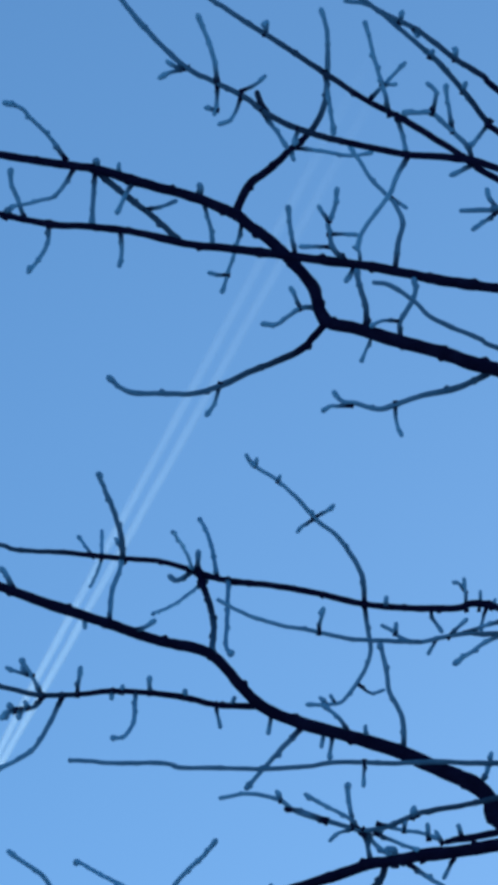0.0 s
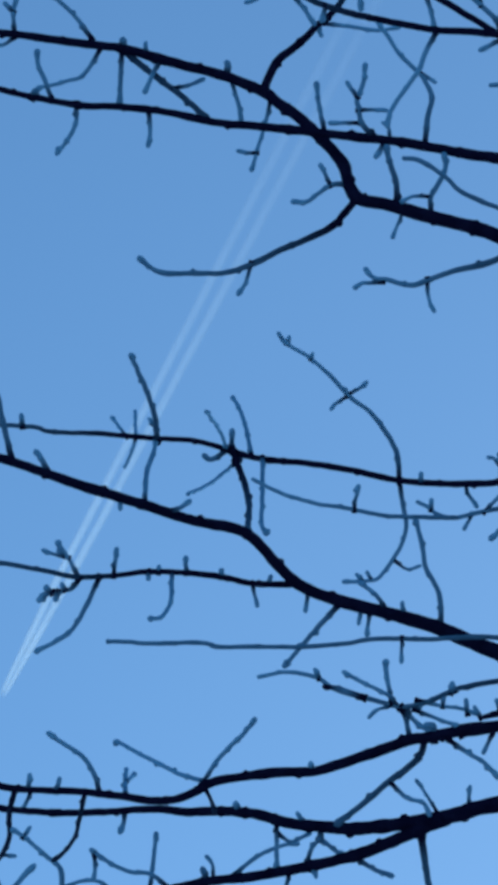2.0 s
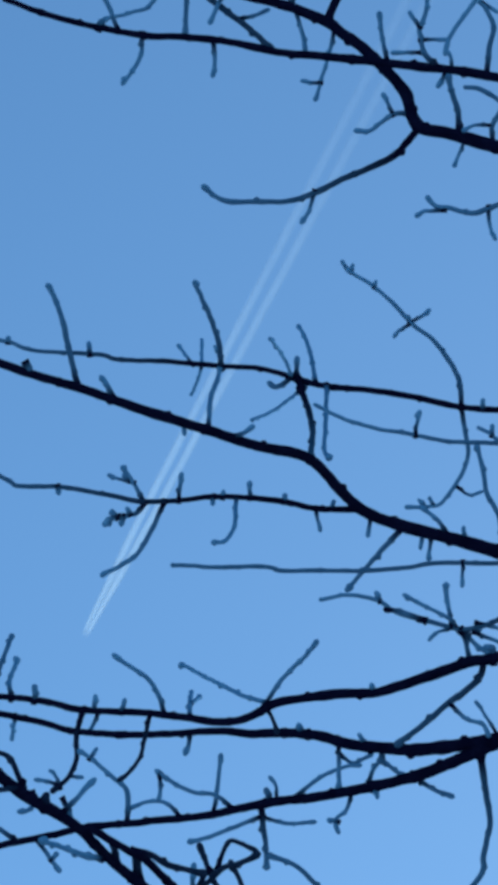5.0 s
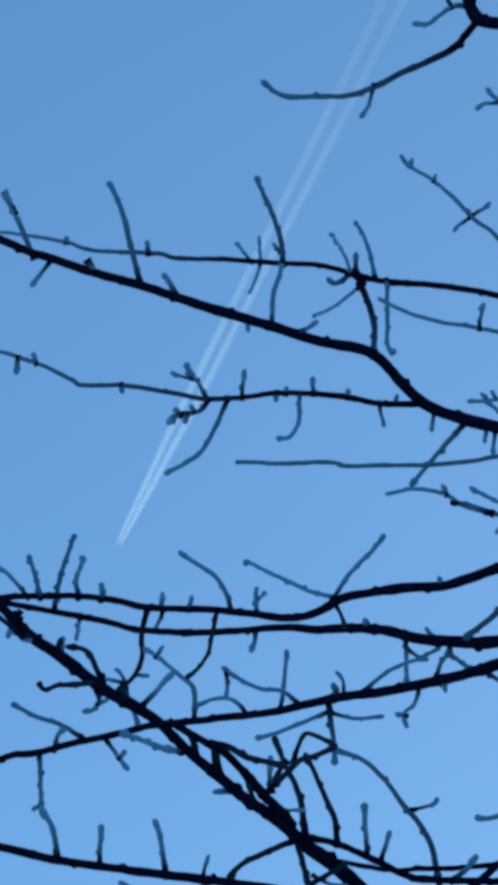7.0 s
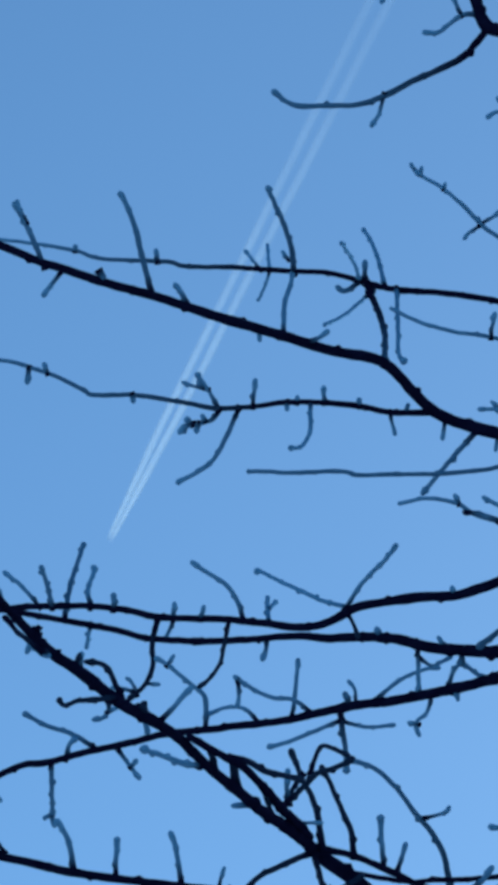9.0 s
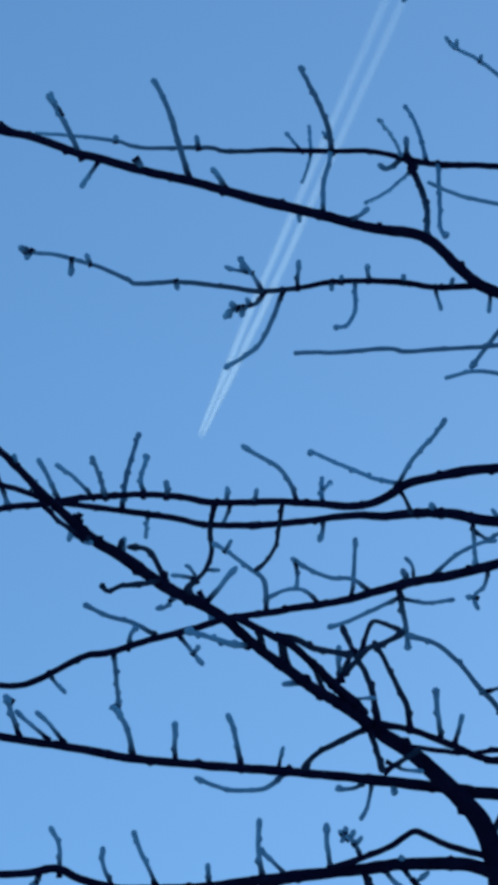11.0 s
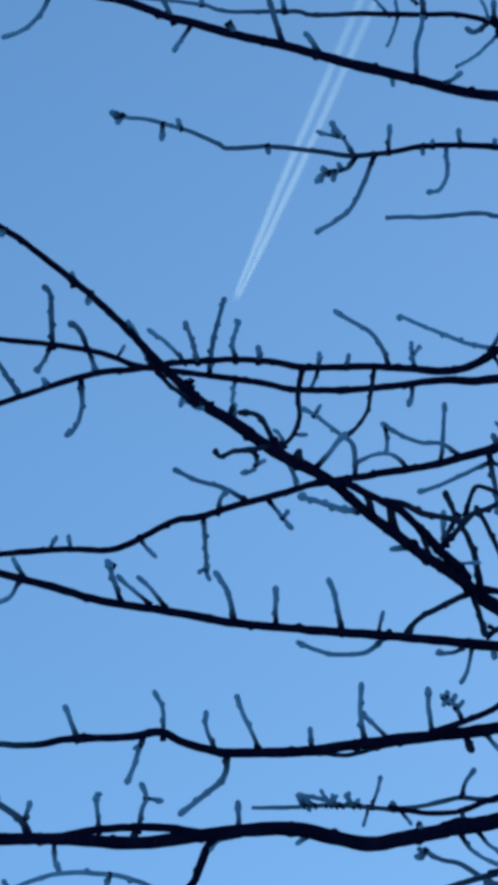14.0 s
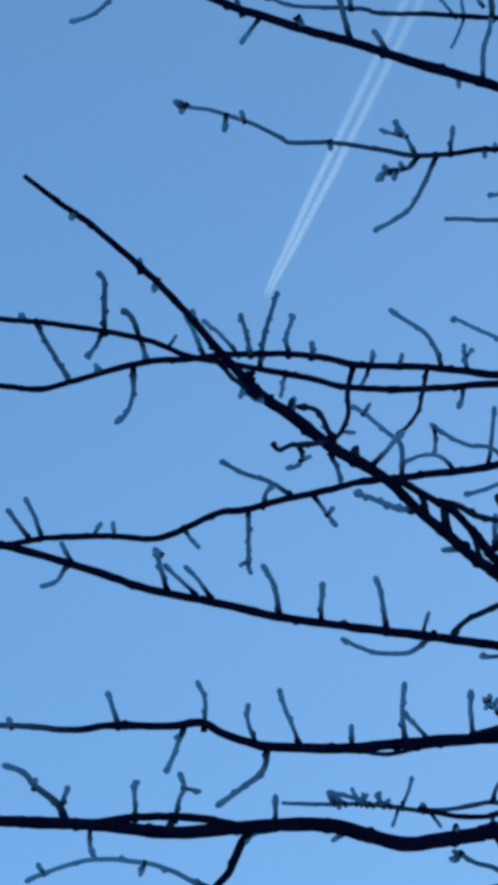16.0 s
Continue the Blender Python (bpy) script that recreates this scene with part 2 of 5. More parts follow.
twig(b, ((0.064, 6.587, 8.709), (0.066, 6.567, 8.732)), 0.0043, 0.0036)
twig(b, ((0.002, 6.597, 8.723), (0.001, 6.656, 8.663), (0.001, 6.697, 8.622)), 0.0061, 0.0055)
twig(b, ((0.008, 6.597, 8.723), (0.084, 6.626, 8.671), (0.146, 6.648, 8.631), (0.193, 6.666, 8.599), (0.238, 6.688, 8.563)), 0.0073, 0.0073)
twig(b, ((0.108, 6.590, 8.685), (0.087, 6.612, 8.655), (0.066, 6.644, 8.611)), 0.0055, 0.0042)
twig(b, ((0.143, 6.645, 8.635), (0.191, 6.638, 8.646), (0.227, 6.628, 8.660)), 0.0049, 0.0043)
twig(b, ((0.283, 6.578, 8.627), (0.288, 6.567, 8.637), (0.281, 6.553, 8.651)), 0.0066, 0.0054)
twig(b, ((0.295, 6.583, 8.617), (0.316, 6.624, 8.564), (0.326, 6.654, 8.526)), 0.0054, 0.0054)
twig(b, ((0.383, 6.582, 8.577), (0.414, 6.540, 8.635), (0.472, 6.510, 8.678), (0.523, 6.480, 8.722), (0.571, 6.452, 8.762), (0.608, 6.405, 8.825), (0.613, 6.346, 8.907), (0.609, 6.292, 8.983), (0.589, 6.252, 9.040)), 0.0108, 0.0048)
twig(b, ((0.399, 6.588, 8.542), (0.387, 6.634, 8.492), (0.370, 6.676, 8.448), (0.355, 6.718, 8.403)), 0.0054, 0.0042)
twig(b, ((0.366, 6.684, 8.439), (0.341, 6.686, 8.442), (0.315, 6.685, 8.448)), 0.0042, 0.0036)
twig(b, ((0.520, 6.481, 8.721), (0.535, 6.500, 8.698)), 0.0048, 0.0042)
twig(b, ((0.538, 6.477, 8.726), (0.606, 6.480, 8.722), (0.682, 6.486, 8.715), (0.743, 6.477, 8.724)), 0.0048, 0.0042)
twig(b, ((0.615, 6.509, 8.108), (0.592, 6.559, 8.110), (0.560, 6.620, 8.115), (0.495, 6.631, 8.077), (0.422, 6.636, 8.037), (0.365, 6.643, 8.000), (0.292, 6.638, 7.957), (0.220, 6.613, 7.926), (0.133, 6.577, 7.889), (0.096, 6.553, 7.882), (0.060, 6.523, 7.890)), 0.0087, 0.0052)
twig(b, ((0.350, 6.641, 7.993), (0.338, 6.676, 7.959), (0.317, 6.700, 7.935)), 0.0048, 0.0042)
twig(b, ((0.597, 6.515, 8.162), (0.553, 6.521, 8.165), (0.518, 6.540, 8.152), (0.490, 6.559, 8.139), (0.449, 6.563, 8.142)), 0.0058, 0.0047)
twig(b, ((0.549, 6.522, 8.165), (0.533, 6.502, 8.187), (0.519, 6.486, 8.205)), 0.0047, 0.0041)
twig(b, ((0.714, 6.491, 8.072), (0.712, 6.457, 8.113), (0.699, 6.430, 8.147), (0.682, 6.397, 8.189)), 0.0075, 0.0058)
twig(b, ((0.803, 6.487, 8.033), (0.798, 6.462, 8.063), (0.814, 6.438, 8.090), (0.834, 6.409, 8.124), (0.829, 6.383, 8.155)), 0.0063, 0.0052)
twig(b, ((0.732, 6.496, 8.057), (0.716, 6.520, 8.024), (0.705, 6.540, 7.998)), 0.0040, 0.0035)
twig(b, ((1.035, 6.472, 7.927), (0.987, 6.497, 7.909), (0.931, 6.518, 7.896), (0.861, 6.536, 7.888), (0.798, 6.557, 7.875), (0.749, 6.573, 7.867), (0.692, 6.569, 7.880), (0.656, 6.569, 7.887), (0.633, 6.555, 7.906)), 0.0074, 0.0046)
twig(b, ((0.678, 6.574, 7.877), (0.649, 6.578, 7.876), (0.628, 6.580, 7.876), (0.607, 6.591, 7.866)), 0.0046, 0.0040)
twig(b, ((0.791, 6.559, 7.875), (0.796, 6.586, 7.843), (0.812, 6.611, 7.811)), 0.0046, 0.0040)
twig(b, ((0.795, 6.457, 8.068), (0.757, 6.455, 8.067), (0.721, 6.463, 8.053)), 0.0040, 0.0035)
twig(b, ((-0.288, 6.628, 8.811), (-0.293, 6.592, 8.855), (-0.286, 6.565, 8.887)), 0.0055, 0.0049)
twig(b, ((-0.294, 6.589, 8.858), (-0.319, 6.575, 8.878)), 0.0049, 0.0043)
twig(b, ((-0.389, 6.633, 8.831), (-0.400, 6.600, 8.861), (-0.404, 6.564, 8.894), (-0.401, 6.542, 8.913)), 0.0054, 0.0044)
twig(b, ((-0.384, 6.629, 8.822), (-0.359, 6.645, 8.808), (-0.327, 6.659, 8.798), (-0.296, 6.648, 8.809), (-0.277, 6.640, 8.818)), 0.0050, 0.0042)

b = limb(((2.900, 6.300, 7.282), (2.240, 6.324, 7.786), (1.581, 6.347, 8.050), (1.058, 6.398, 8.146), (0.930, 6.413, 8.176), (0.815, 6.421, 8.208), (0.700, 6.430, 8.240), (0.527, 6.450, 8.280), (0.352, 6.470, 8.320), (0.250, 6.482, 8.342), (0.116, 6.488, 8.382), (0.005, 6.500, 8.408), (-0.104, 6.473, 8.382), (-0.231, 6.480, 8.416), (-0.314, 6.482, 8.442), (-0.389, 6.481, 8.469), (-0.480, 6.475, 8.508)),
         (0.0146, 0.0140, 0.0135, 0.0130, 0.0123, 0.0115, 0.0110, 0.0104, 0.0100, 0.0096, 0.0090, 0.0086, 0.0083, 0.0079), 3)
twig(b, ((-0.173, 6.473, 8.397), (-0.196, 6.441, 8.442), (-0.213, 6.419, 8.472), (-0.216, 6.395, 8.504)), 0.0053, 0.0053)
twig(b, ((-0.111, 6.470, 8.385), (-0.111, 6.506, 8.346), (-0.133, 6.537, 8.313), (-0.160, 6.562, 8.287)), 0.0053, 0.0047)
twig(b, ((0.078, 6.493, 8.393), (0.083, 6.532, 8.355), (0.078, 6.563, 8.325)), 0.0053, 0.0047)
twig(b, ((-0.226, 6.483, 8.413), (-0.216, 6.468, 8.432)), 0.0065, 0.0059)
twig(b, ((0.532, 6.446, 8.283), (0.517, 6.408, 8.330), (0.506, 6.365, 8.383)), 0.0053, 0.0053)
twig(b, ((0.786, 6.421, 8.220), (0.791, 6.378, 8.276), (0.802, 6.347, 8.318), (0.783, 6.322, 8.353), (0.765, 6.310, 8.372), (0.720, 6.288, 8.408), (0.689, 6.264, 8.444), (0.656, 6.238, 8.483)), 0.0064, 0.0046)
twig(b, ((0.771, 6.311, 8.369), (0.813, 6.329, 8.353)), 0.0041, 0.0035)
twig(b, ((0.660, 6.432, 8.254), (0.626, 6.411, 8.278), (0.615, 6.381, 8.309), (0.611, 6.366, 8.325), (0.624, 6.340, 8.351), (0.630, 6.302, 8.391)), 0.0064, 0.0047)
twig(b, ((0.618, 6.415, 8.285), (0.583, 6.419, 8.289), (0.540, 6.425, 8.292)), 0.0047, 0.0041)
twig(b, ((0.611, 6.363, 8.328), (0.596, 6.352, 8.345), (0.583, 6.340, 8.362)), 0.0047, 0.0041)
twig(b, ((0.616, 6.387, 8.303), (0.653, 6.381, 8.301), (0.691, 6.378, 8.296)), 0.0041, 0.0035)
twig(b, ((0.679, 6.441, 8.233), (0.670, 6.452, 8.219), (0.661, 6.462, 8.207)), 0.0052, 0.0047)
twig(b, ((0.697, 6.428, 8.242), (0.692, 6.404, 8.264), (0.676, 6.396, 8.272)), 0.0041, 0.0035)

b = limb(((2.900, 6.300, 6.539), (2.148, 5.974, 7.102), (1.395, 5.649, 7.424), (0.947, 5.603, 7.685), (0.884, 5.609, 7.744), (0.834, 5.611, 7.796), (0.725, 5.619, 7.900), (0.641, 5.629, 7.972), (0.542, 5.634, 8.067), (0.442, 5.637, 8.165), (0.360, 5.640, 8.241), (0.271, 5.643, 8.326), (0.166, 5.648, 8.419)),
         (0.0086, 0.0083, 0.0081, 0.0077, 0.0074, 0.0070, 0.0066, 0.0062, 0.0059, 0.0055), 3)
twig(b, ((0.401, 5.638, 8.205), (0.405, 5.618, 8.231)), 0.0054, 0.0043)
twig(b, ((0.647, 5.625, 7.968), (0.679, 5.597, 7.995), (0.727, 5.557, 8.033)), 0.0048, 0.0037)
twig(b, ((0.693, 5.623, 7.922), (0.677, 5.587, 7.964), (0.654, 5.545, 8.014), (0.639, 5.511, 8.055), (0.625, 5.484, 8.087)), 0.0053, 0.0042)
twig(b, ((0.674, 5.579, 7.974), (0.708, 5.576, 7.973)), 0.0032, 0.0027)
twig(b, ((0.543, 5.634, 8.067), (0.556, 5.679, 8.018), (0.572, 5.733, 7.959)), 0.0048, 0.0043)
twig(b, ((0.709, 5.622, 7.914), (0.724, 5.651, 7.880), (0.736, 5.681, 7.845)), 0.0048, 0.0048)
twig(b, ((0.878, 5.607, 7.756), (0.870, 5.587, 7.777), (0.829, 5.561, 7.804), (0.781, 5.534, 7.833), (0.748, 5.535, 7.832), (0.712, 5.536, 7.830)), 0.0058, 0.0047)
twig(b, ((0.782, 5.534, 7.833), (0.788, 5.503, 7.867), (0.766, 5.488, 7.886)), 0.0047, 0.0037)
twig(b, ((0.831, 5.561, 7.804), (0.818, 5.521, 7.850), (0.809, 5.491, 7.884)), 0.0047, 0.0042)

b = limb(((2.900, 6.300, 5.957), (2.110, 5.704, 6.574), (1.321, 5.108, 6.952), (0.869, 5.112, 7.188), (0.769, 5.162, 7.273), (0.679, 5.215, 7.336), (0.587, 5.261, 7.408), (0.468, 5.315, 7.505), (0.383, 5.343, 7.591), (0.333, 5.353, 7.654), (0.270, 5.371, 7.718), (0.206, 5.389, 7.782), (0.127, 5.398, 7.894), (0.052, 5.399, 8.019), (0.003, 5.396, 8.113)),
         (0.0084, 0.0080, 0.0077, 0.0074, 0.0070, 0.0067, 0.0064, 0.0062, 0.0060, 0.0056, 0.0052, 0.0049), 3)
twig(b, ((0.684, 5.211, 7.328), (0.659, 5.244, 7.292), (0.646, 5.269, 7.265), (0.612, 5.303, 7.228), (0.589, 5.329, 7.200), (0.581, 5.353, 7.173)), 0.0049, 0.0039)
twig(b, ((0.277, 5.371, 7.710), (0.260, 5.316, 7.760), (0.238, 5.280, 7.794), (0.224, 5.257, 7.815)), 0.0051, 0.0041)
twig(b, ((0.277, 5.371, 7.710), (0.277, 5.400, 7.684), (0.273, 5.424, 7.663)), 0.0041, 0.0036)
twig(b, ((0.275, 5.414, 7.672), (0.249, 5.415, 7.677)), 0.0036, 0.0031)
twig(b, ((0.208, 5.391, 7.781), (0.168, 5.403, 7.776), (0.143, 5.416, 7.769)), 0.0046, 0.0036)
twig(b, ((0.191, 5.397, 7.786), (0.167, 5.390, 7.795), (0.161, 5.385, 7.801)), 0.0041, 0.0031)
twig(b, ((0.330, 5.353, 7.654), (0.310, 5.391, 7.620), (0.280, 5.404, 7.610)), 0.0040, 0.0035)
twig(b, ((0.332, 5.348, 7.668), (0.363, 5.334, 7.677), (0.383, 5.318, 7.689)), 0.0035, 0.0030)
twig(b, ((0.377, 5.346, 7.597), (0.410, 5.378, 7.567), (0.435, 5.403, 7.544)), 0.0045, 0.0040)
twig(b, ((0.381, 5.351, 7.610), (0.370, 5.337, 7.624), (0.362, 5.321, 7.638)), 0.0052, 0.0044, True)
twig(b, ((0.454, 5.321, 7.512), (0.443, 5.343, 7.491)), 0.0040, 0.0040)
twig(b, ((0.812, 5.145, 7.237), (0.785, 5.155, 7.225), (0.763, 5.162, 7.217)), 0.0038, 0.0034)

b = limb(((2.900, 6.300, 6.554), (2.124, 5.934, 7.123), (1.347, 5.569, 7.452), (0.955, 5.534, 7.758), (0.907, 5.544, 7.828), (0.858, 5.546, 7.930), (0.796, 5.551, 8.042), (0.732, 5.560, 8.135), (0.655, 5.572, 8.246), (0.590, 5.601, 8.297)),
         (0.0074, 0.0071, 0.0067, 0.0062, 0.0057, 0.0052, 0.0048), 3)
twig(b, ((0.916, 5.539, 7.816), (0.895, 5.564, 7.797), (0.873, 5.588, 7.778)), 0.0047, 0.0042)
twig(b, ((0.786, 5.552, 8.052), (0.792, 5.541, 8.064)), 0.0043, 0.0043)
twig(b, ((0.858, 5.547, 7.929), (0.865, 5.534, 7.946)), 0.0042, 0.0042)

b = limb(((2.900, 6.300, 6.605), (2.117, 5.903, 7.180), (1.334, 5.507, 7.515), (0.951, 5.470, 7.828), (0.897, 5.483, 7.912), (0.830, 5.503, 7.999), (0.755, 5.521, 8.106), (0.691, 5.543, 8.178), (0.640, 5.557, 8.242), (0.574, 5.572, 8.329)),
         (0.0074, 0.0071, 0.0068, 0.0063, 0.0060, 0.0058, 0.0054), 3)
twig(b, ((0.714, 5.534, 8.152), (0.720, 5.518, 8.172)), 0.0043, 0.0043)
twig(b, ((0.837, 5.502, 7.989), (0.839, 5.485, 8.012)), 0.0048, 0.0042)
twig(b, ((0.749, 5.526, 8.111), (0.759, 5.536, 8.101)), 0.0053, 0.0043)

b = limb(((2.900, 6.300, 5.684), (2.200, 6.550, 6.500), (1.500, 6.820, 7.180), (1.095, 6.949, 7.540), (0.978, 7.053, 7.624), (0.872, 7.146, 7.698), (0.768, 7.228, 7.775), (0.641, 7.232, 7.809), (0.526, 7.304, 7.891), (0.408, 7.403, 7.987), (0.339, 7.573, 8.158), (0.234, 7.564, 8.185), (0.128, 7.568, 8.193), (-0.012, 7.571, 8.207), (-0.171, 7.578, 8.217), (-0.219, 7.574, 8.229), (-0.403, 7.581, 8.244), (-0.482, 7.572, 8.266), (-0.618, 7.567, 8.289), (-0.711, 7.567, 8.302)),
         (0.0098, 0.0094, 0.0091, 0.0088, 0.0089, 0.0089, 0.0089, 0.0088, 0.0083, 0.0078, 0.0072, 0.0066, 0.0064, 0.0056, 0.0052, 0.0046, 0.0042), 3)
twig(b, ((0.768, 7.228, 7.775), (0.760, 7.186, 7.833), (0.727, 7.154, 7.884), (0.686, 7.126, 7.926), (0.633, 7.109, 7.961), (0.571, 7.076, 8.016), (0.524, 7.058, 8.051), (0.478, 7.047, 8.076), (0.448, 7.035, 8.098)), 0.0067, 0.0041)
twig(b, ((0.626, 7.107, 7.967), (0.656, 7.091, 7.975), (0.680, 7.074, 7.987)), 0.0041, 0.0036)
twig(b, ((0.627, 7.110, 7.963), (0.597, 7.126, 7.952), (0.582, 7.142, 7.940)), 0.0041, 0.0036)
twig(b, ((0.529, 7.059, 8.049), (0.534, 7.048, 8.060)), 0.0041, 0.0031)
twig(b, ((0.456, 7.039, 8.092), (0.437, 7.023, 8.105)), 0.0041, 0.0031)
twig(b, ((0.466, 7.041, 8.085), (0.470, 7.026, 8.100)), 0.0041, 0.0036)
twig(b, ((0.120, 7.546, 8.218), (0.103, 7.532, 8.237)), 0.0038, 0.0038)
twig(b, ((0.068, 7.571, 8.198), (0.067, 7.851, 8.543)), 0.0044, 0.0038)
twig(b, ((0.043, 7.571, 8.200), (0.019, 7.593, 8.260), (-0.001, 7.611, 8.307)), 0.0038, 0.0038)
twig(b, ((0.068, 7.572, 8.196), (0.058, 7.716, 8.264), (0.040, 7.858, 8.331)), 0.0044, 0.0038)
twig(b, ((0.325, 7.582, 8.174), (0.286, 7.245, 7.961), (0.248, 6.988, 7.789)), 0.0044, 0.0038)
twig(b, ((0.337, 7.569, 8.163), (0.338, 7.535, 8.207)), 0.0069, 0.0050)
twig(b, ((0.388, 7.472, 8.058), (0.380, 7.677, 8.344), (0.368, 7.798, 8.515), (0.352, 7.890, 8.639)), 0.0056, 0.0050)
twig(b, ((0.330, 7.577, 8.170), (0.284, 7.599, 8.149), (0.256, 7.592, 8.158)), 0.0069, 0.0050)
twig(b, ((0.339, 7.591, 8.120), (0.270, 7.342, 7.844), (0.205, 7.114, 7.613)), 0.0044, 0.0038)
twig(b, ((0.341, 7.574, 8.158), (0.364, 7.341, 7.838), (0.368, 7.190, 7.634), (0.355, 7.037, 7.429)), 0.0082, 0.0069)
twig(b, ((0.413, 7.372, 7.962), (0.401, 7.159, 7.639), (0.392, 7.023, 7.440), (0.406, 6.966, 7.371)), 0.0055, 0.0049)
twig(b, ((0.819, 7.161, 7.714), (0.817, 7.144, 7.734)), 0.0046, 0.0041)
twig(b, ((1.011, 7.023, 7.600), (1.008, 6.993, 7.624), (1.001, 6.962, 7.652)), 0.0045, 0.0035)
twig(b, ((1.006, 6.988, 7.630), (0.989, 6.974, 7.642), (0.971, 6.971, 7.645)), 0.0035, 0.0030)
twig(b, ((0.768, 7.230, 7.773), (0.779, 7.269, 7.728), (0.790, 7.308, 7.684), (0.780, 7.339, 7.650), (0.755, 7.369, 7.616), (0.720, 7.401, 7.582), (0.683, 7.408, 7.575), (0.626, 7.411, 7.573)), 0.0062, 0.0041)
twig(b, ((0.680, 7.409, 7.574), (0.660, 7.397, 7.590)), 0.0041, 0.0036)
twig(b, ((0.700, 7.404, 7.580), (0.688, 7.389, 7.594)), 0.0036, 0.0031)
twig(b, ((0.765, 7.371, 7.615), (0.795, 7.380, 7.596), (0.831, 7.369, 7.600)), 0.0036, 0.0031)
twig(b, ((0.931, 7.093, 7.654), (0.932, 7.108, 7.641), (0.961, 7.138, 7.614)), 0.0045, 0.0040)
twig(b, ((1.042, 7.002, 7.584), (1.043, 6.968, 7.617)), 0.0035, 0.0030)
twig(b, ((1.056, 6.982, 7.564), (1.051, 6.995, 7.553), (1.045, 7.025, 7.529)), 0.0040, 0.0035)
twig(b, ((1.069, 6.969, 7.560), (1.078, 6.954, 7.580)), 0.0035, 0.0030)
twig(b, ((-0.248, 7.575, 8.231), (-0.253, 7.556, 8.261)), 0.0064, 0.0045)
twig(b, ((-0.482, 7.572, 8.266), (-0.480, 7.561, 8.277)), 0.0051, 0.0045)
twig(b, ((0.319, 7.582, 8.174), (0.338, 7.589, 8.168), (0.361, 7.606, 8.151)), 0.0095, 0.0076)

b = limb(((2.900, 6.300, 5.849), (2.193, 6.725, 6.396), (1.485, 7.149, 6.704), (1.118, 7.176, 7.012), (1.070, 7.160, 7.086), (1.028, 7.154, 7.132), (0.918, 7.169, 7.201), (0.855, 7.177, 7.240), (0.749, 7.197, 7.295), (0.608, 7.228, 7.362), (0.507, 7.242, 7.419), (0.444, 7.166, 7.420), (0.350, 7.039, 7.427), (0.217, 6.954, 7.392), (0.096, 6.817, 7.324), (-0.079, 6.797, 7.371), (-0.234, 6.776, 7.417), (-0.360, 6.763, 7.449), (-0.478, 6.761, 7.497), (-0.520, 6.756, 7.508), (-0.633, 6.734, 7.549), (-0.710, 6.727, 7.566), (-0.786, 6.718, 7.585), (-0.849, 6.708, 7.605), (-0.901, 6.706, 7.613), (-0.986, 6.698, 7.630), (-1.100, 6.692, 7.649)),
         (0.0224, 0.0215, 0.0210, 0.0198, 0.0191, 0.0180, 0.0165, 0.0154, 0.0150, 0.0144, 0.0137, 0.0133, 0.0126, 0.0120, 0.0115, 0.0112, 0.0110, 0.0106, 0.0103, 0.0100, 0.0097, 0.0096, 0.0092, 0.0088), 3)
twig(b, ((0.093, 6.814, 7.327), (0.095, 6.849, 7.454), (0.113, 6.876, 7.553), (0.118, 6.889, 7.602)), 0.0056, 0.0050)
twig(b, ((0.120, 6.888, 7.598), (0.113, 6.790, 7.592), (0.088, 6.674, 7.582), (0.065, 6.591, 7.572), (0.047, 6.527, 7.564)), 0.0069, 0.0052)
twig(b, ((0.855, 7.177, 7.240), (0.853, 7.144, 7.277), (0.843, 7.112, 7.315), (0.812, 7.076, 7.358), (0.799, 7.034, 7.407), (0.781, 6.993, 7.455)), 0.0063, 0.0052)
twig(b, ((0.718, 7.196, 7.315), (0.691, 7.176, 7.345), (0.646, 7.160, 7.375)), 0.0052, 0.0046)
twig(b, ((0.602, 7.233, 7.356), (0.552, 7.273, 7.317), (0.497, 7.321, 7.269), (0.463, 7.351, 7.239)), 0.0064, 0.0052)
twig(b, ((0.522, 7.252, 7.404), (0.517, 7.286, 7.367)), 0.0047, 0.0041)
twig(b, ((0.679, 7.216, 7.325), (0.671, 7.265, 7.278)), 0.0046, 0.0041)
twig(b, ((0.655, 7.219, 7.333), (0.651, 7.245, 7.300)), 0.0041, 0.0035)
twig(b, ((0.151, 6.865, 7.345), (0.183, 6.859, 7.356), (0.208, 6.849, 7.371)), 0.0051, 0.0045)
twig(b, ((0.031, 6.800, 7.335), (0.032, 6.823, 7.311)), 0.0045, 0.0039)
twig(b, ((-0.154, 6.786, 7.395), (-0.167, 6.763, 7.421), (-0.184, 6.753, 7.433)), 0.0050, 0.0039)
twig(b, ((0.760, 7.190, 7.294), (0.758, 7.163, 7.316)), 0.0040, 0.0035)
twig(b, ((1.039, 7.152, 7.128), (1.058, 7.131, 7.149), (1.062, 7.111, 7.169)), 0.0057, 0.0045)
twig(b, ((1.065, 7.111, 7.169), (1.067, 7.092, 7.190)), 0.0045, 0.0040)
twig(b, ((-0.512, 6.763, 7.498), (-0.536, 6.726, 7.543), (-0.563, 6.690, 7.587), (-0.589, 6.660, 7.623)), 0.0063, 0.0051)
twig(b, ((-0.558, 6.692, 7.585), (-0.579, 6.664, 7.618), (-0.576, 6.659, 7.625)), 0.0046, 0.0040)
twig(b, ((-0.469, 6.768, 7.485), (-0.493, 6.785, 7.459), (-0.514, 6.802, 7.434)), 0.0046, 0.0046)
